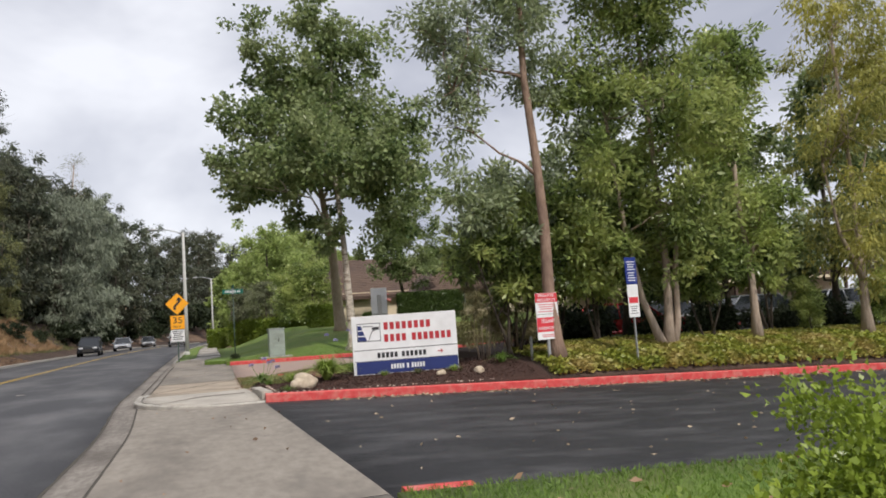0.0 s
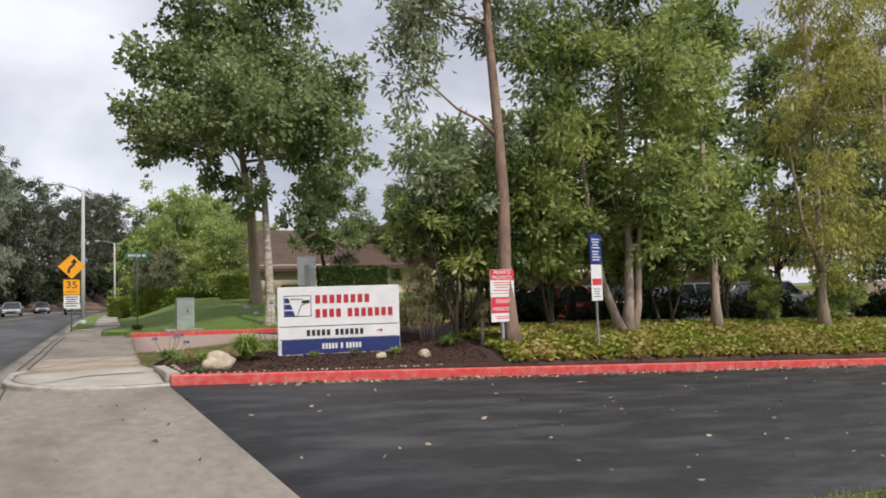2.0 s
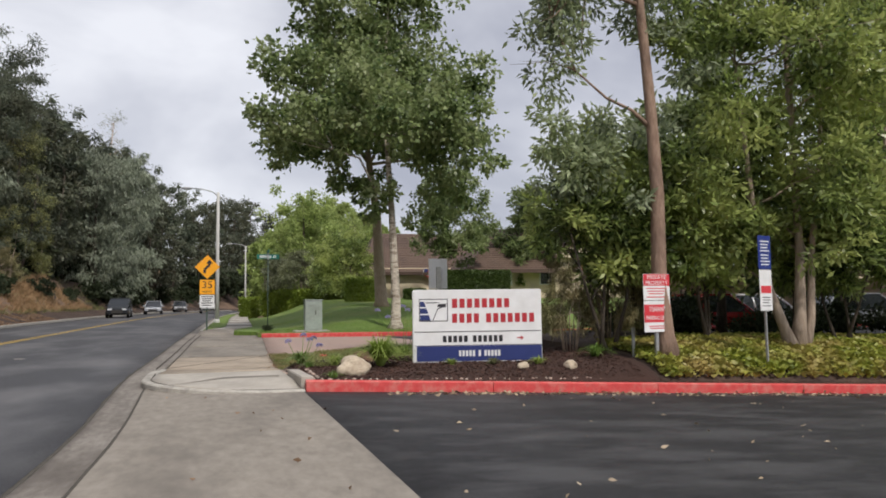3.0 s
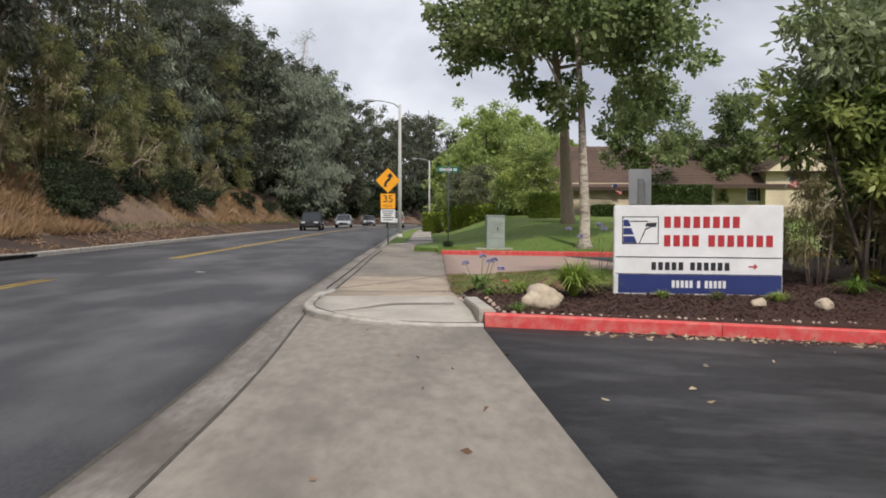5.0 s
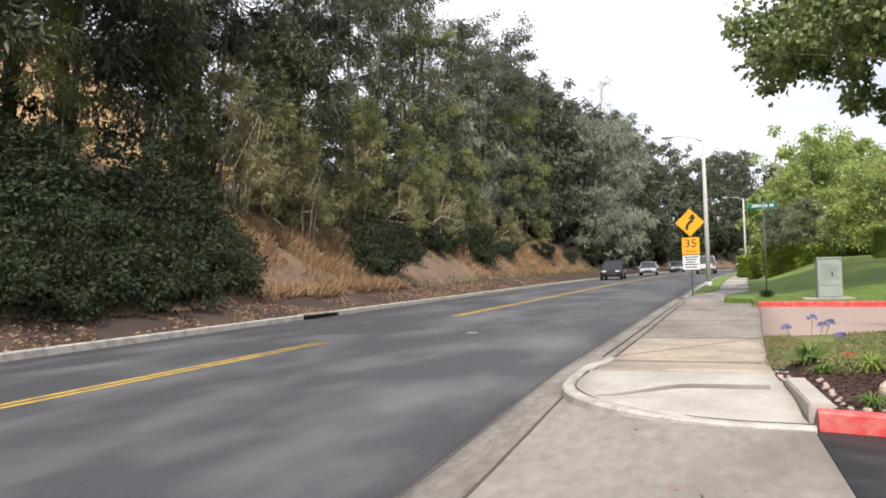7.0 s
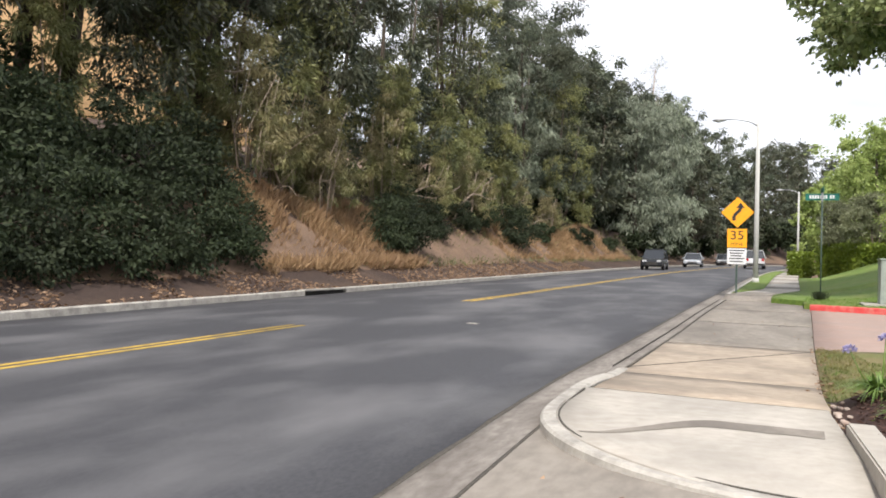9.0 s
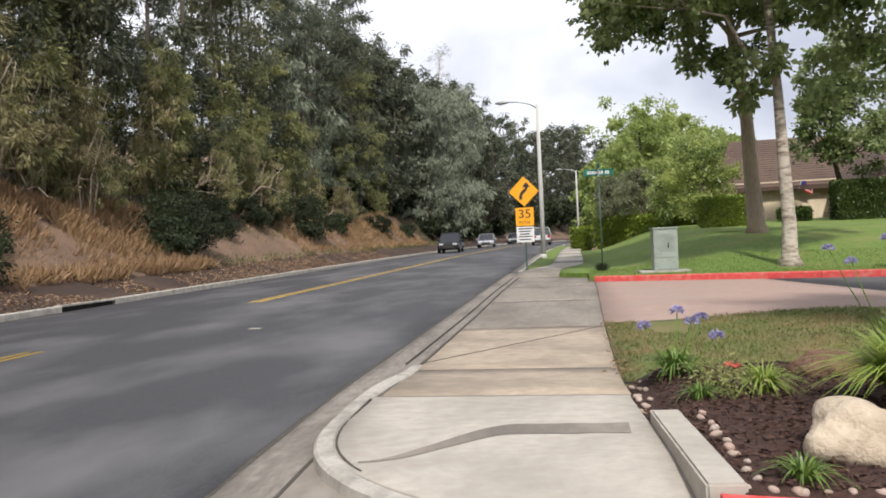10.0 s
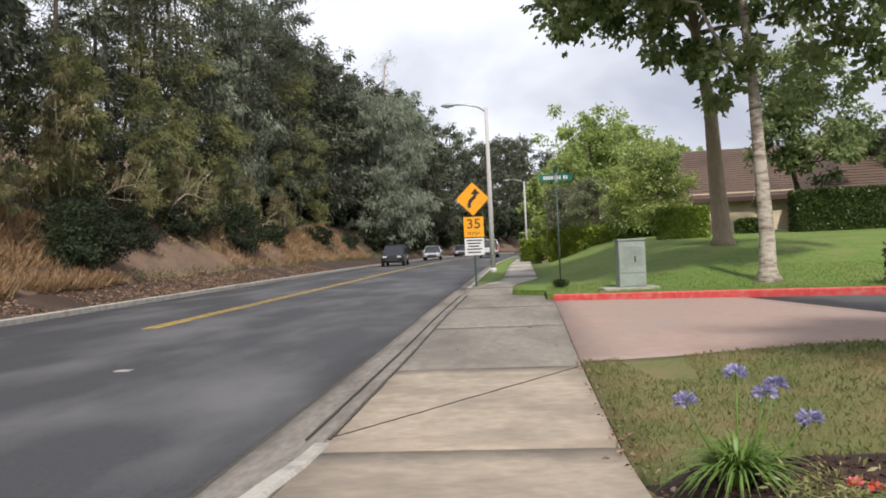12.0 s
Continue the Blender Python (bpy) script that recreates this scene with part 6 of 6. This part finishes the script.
rock("boulder", (0.84, 0.62, 0.27), (0.28, 0.22, 0.19), 2, ROCK, "large buff boulder in the mulch bed", 20)
rock("boulder", (1.36, 2.75, 0.27), (0.24, 0.2, 0.16), 8, ROCK_RED, "rusty red boulder in the mulch bed", 0)
rock("boulder", (4.75, 0.6, 0.18), (0.13, 0.11, 0.09), 5, ROCK, "small buff boulder beside the sign", 50)
rock("boulder", (3.9, 0.75, 0.18), (0.11, 0.1, 0.08), 11, ROCK, "small buff boulder beside the sign", 10)
cobbles = [rock("cobble", (0, 0, 0), (0.075, 0.055, 0.05), 20 + i, COBBLE, "rounded cobble edging the planting bed", 0, "cobbles edging the bed") for i in range(3)]
for c in cobbles:
    c.data = c.data.copy()
spots = [(0.16 + 0.125 * i + 0.03 * math.sin(i * 3.1), 0.07 + 0.02 * math.sin(i * 5.3)) for i in range(40)] + [(0.24 - 0.07 * i / 10 + 0.02 * math.sin(i * 4), 0.18 + i * 0.13) for i in range(11)] + [(-0.12 + 0.05 * math.sin(i * 4.4), 1.62 + i * 0.125) for i in range(13)]
for i, (x, y) in enumerate(spots):
    m = pose(x, y, bed_z(x, y) + (0.0 if i < 40 else 0.012), 20 * math.sin(i * 2.2), 15 * math.sin(i * 1.3), i * 67) @ Matrix.Scale((0.42 if i < 40 else 0.6) + 0.4 * abs(math.sin(i * 2.9)), 4)
    if i < 3:
        cobbles[i].matrix_basis = m
    else:
        copy_thing(cobbles[i % 3], m)


def strap_plant(name, x, y, n, length, width, leaf, label, flowers=(), seed=0, category="plant", rise=1.1):
    """A clump of arching strap leaves, each a strip of four pieces; flowers: (dx, dy, height)."""
    z = (strip_z(x, y) if y < 4 else base_height(y) + 0.14)
    root = empty(name, (x, y, z), label=label, category=category)
    g = np.random.default_rng(seed)
    out = []
    for _ in range(n):
        a, lean, L, w = g.random() * 6.283, 0.25 + 0.75 * g.random(), length * (0.6 + 0.5 * g.random()), width * (0.7 + 0.5 * g.random())
        d, s = np.array([math.cos(a), math.sin(a), 0]), np.array([-math.sin(a), math.cos(a), 0])
        start = d * 0.06 * g.random()
        pts = []
        for k in range(6):
            f = k / 5
            pts.append(start + d * L * lean * f * (0.55 + 0.45 * f) + np.array([0, 0, L * (rise * f - (0.35 + 0.75 * lean) * f * f)]))
        for k in range(5):
            wa, wb = w * (1 - (k / 5) ** 2) * 0.5, w * (1 - ((k + 1) / 5) ** 2) * 0.5 + 0.0008
            out.append(np.stack([pts[k] - s * wa, pts[k] + s * wa, pts[k + 1] + s * wb, pts[k + 1] - s * wb]))
    me = quads(name + "_leaves", np.array(out), leaf)
    part("foliage", me, None, root)
    for i, (dx, dy, h) in enumerate(flowers):
        st = part("flower_stalk", one_tube([(dx * 0.2, dy * 0.2, 0.02), (dx * 0.7, dy * 0.7, h * 0.6), (dx, dy, h)], [0.007, 0.006, 0.005], 6), LEAF_STRAP, root)
        q = g.normal(size=(80, 3))
        q /= np.linalg.norm(q, axis=1, keepdims=True)
        q[:, 2] = np.abs(q[:, 2]) * 0.8 - 0.15
        part("flower_head", quads("petals", blades(np.array([dx, dy, h]) + q * 0.032, q + g.normal(size=(80, 3)) * 0.35, 0.045, 0.018), PETAL), None, st)
    return root


strap_plant("agapanthus", 0.19, 2.86, 320, 0.46, 0.017, LEAF_STRAP, "agapanthus clump with violet flower heads", ((-0.24, 0.05, 0.42), (0.06, 0.2, 0.53), (0.16, 0.05, 0.45), (0.25, 0.15, 0.47), (0.34, -0.05, 0.34)), 1)
strap_plant("day_lily", 0.74, 2.15, 220, 0.40, 0.015, LEAF_LIME, "lime green day lily clump in the mulch", (), 2)
strap_plant("day_lily", 1.5, 1.6, 620, 0.84, 0.024, LEAF_LIME, "large arching day lily clump beside the sign", (), 3, rise=1.25)
strap_plant("day_lily", 0.47, 0.22, 90, 0.24, 0.014, LEAF_STRAP, "small grassy tuft in the mulch", (), 4)
strap_plant("day_lily", 0.25, 1.95, 90, 0.26, 0.016, LEAF_STRAP, "small grassy tuft in the mulch", (), 5)
strap_plant("agapanthus", 2.6, 4.6, 90, 0.5, 0.022, LEAF_STRAP, "agapanthus clump behind the sign with violet flowers", ((0.0, 0.1, 1.08), (0.3, -0.1, 1.12), (-0.35, 0.1, 0.85), (0.15, 0.3, 1.0), (0.5, 0.2, 1.15), (-0.6, 0.0, 1.0)), 6)
strap_plant("agapanthus", 5.6, 1.3, 120, 0.5, 0.024, LEAF_STRAP, "green strap-leaved clump beside the sign", (), 7)
strap_plant("day_lily", 4.3, 1.0, 110, 0.3, 0.016, LEAF_LIME, "yellow-green tuft at the foot of the sign", (), 8)
strap_plant("day_lily", 2.75, 1.35, 90, 0.24, 0.014, LEAF_LIME, "yellow-green tuft at the foot of the sign", (), 9)
strap_plant("day_lily", 3.5, 1.2, 100, 0.26, 0.014, LEAF_OLIVE, "dull olive tuft at the foot of the sign", (), 10)
fl = tree("flowering_groundcover", (0.42, 2.3, strip_z(0.42, 2.3)), [stem([(0, 0, -0.03), (0, 0, 0.1)], 0.008, 0.004)], [(0, 0, 0.1, 0.16, 0.08), (0.15, 0.1, 0.09, 0.12, 0.07), (0.1, -0.3, 0.08, 0.16, 0.07)], 900, LEAF_OLIVE, BARK, (0.04, 0.012), "low plant with coral red flowers in the mulch", "plant", seed=70, limbs=2)
for i, (dx, dy) in enumerate(((0.1, 0.0), (0.16, -0.06))):
    q = rng.normal(size=(26, 3))
    q[:, 2] = np.abs(q[:, 2])
    part("flower", quads("flower", blades(np.array([dx, dy, 0.17]) + q * 0.008, q, 0.03, 0.02), PETAL_RED), None, fl)

# dry canes below the tall shrubs, and a low shrub at the acacia's foot
for x, y, a, k in ((5.5, 2.2, 40, 0.40), (6.5, 2.5, 160, 0.42), (7.6, 3.0, 280, 0.40)):
    copy_thing(cane, pose(x, y, strip_z(x, y), 0, 0, a) @ Matrix.Scale(k, 4))
for x, y, a, k in ((15.4, 1.9, 40, 0.5), (18.2, 1.9, 160, 0.55), (22.5, 2.2, 10, 0.55)):
    copy_thing(shrub, pose(x, y, strip_z(x, y) - 0.45, 0, 0, a) @ Matrix.Scale(k, 4))


def dead_branch(u, y, length, tilt, turn, seed):
    """A dry fallen limb with side twigs."""
    root = empty("dead_branch", bank_at(u, y), turn, label="dry dead branch lying on the bank", category="branch", group="dead branches on the bank")
    root.location.z += 0.25
    g2 = np.random.default_rng(seed)
    end = np.array([length * math.cos(tilt), 0, length * math.sin(tilt)])
    main = wobble_line((0, 0, -0.4), end, 7, 0.12, seed)
    bm = bmesh.new()
    tube(bm, main, [0.06, 0.055, 0.048, 0.04, 0.032, 0.024, 0.012], 6)
    part("limb", bm, BARK_BROWN, root)
    for k in range(9):
        j = 1 + k % 5
        tip = np.array(main[j]) + g2.normal(size=3) * np.array([0.5, 0.6, 0.35]) + end / length * 0.6
        part("twig", tube(bmesh.new(), wobble_line(main[j], tip, 4, 0.08, seed * 9 + k), [0.022, 0.017, 0.012, 0.006], 5), BARK_BROWN, root)


for i, (u, y, L, t, a) in enumerate(((5.0, 29.5, 3.4, 0.5, 70), (5.2, 31.5, 3.0, 0.2, -60), (4.9, 33, 3.6, 0.7, 40), (5.0, 36, 3.2, 0.35, -100), (5.3, 27.4, 2.6, 0.8, 20), (5.2, 41, 3.4, 0.5, -70), (5.0, 45, 3.0, 0.4, 60), (5.4, 18.0, 2.6, 0.7, -40))):
    dead_branch(u, y, L, t, a, 300 + i)

scatter("edge_debris", 260, on_rect(-0.30, -0.10, 1.55, 8.0, lambda x, y: base_height(y) + 0.03 + 0.01 * rng.random()), 0.04, 0.018, LITTER, "brown leaf debris along the pavement edge", "leaf litter", 0.9, True)
scatter("mound_grass", 14000, on_rect(-0.2, 10, 14.7, 20.5, lambda x, y: lawn_z(x, y), lambda x, y: y > drive2_far(x) + 0.1), 0.05, 0.011, GRASS_GREEN, "short green grass blades on the lawn mound", "grass", 0.6)
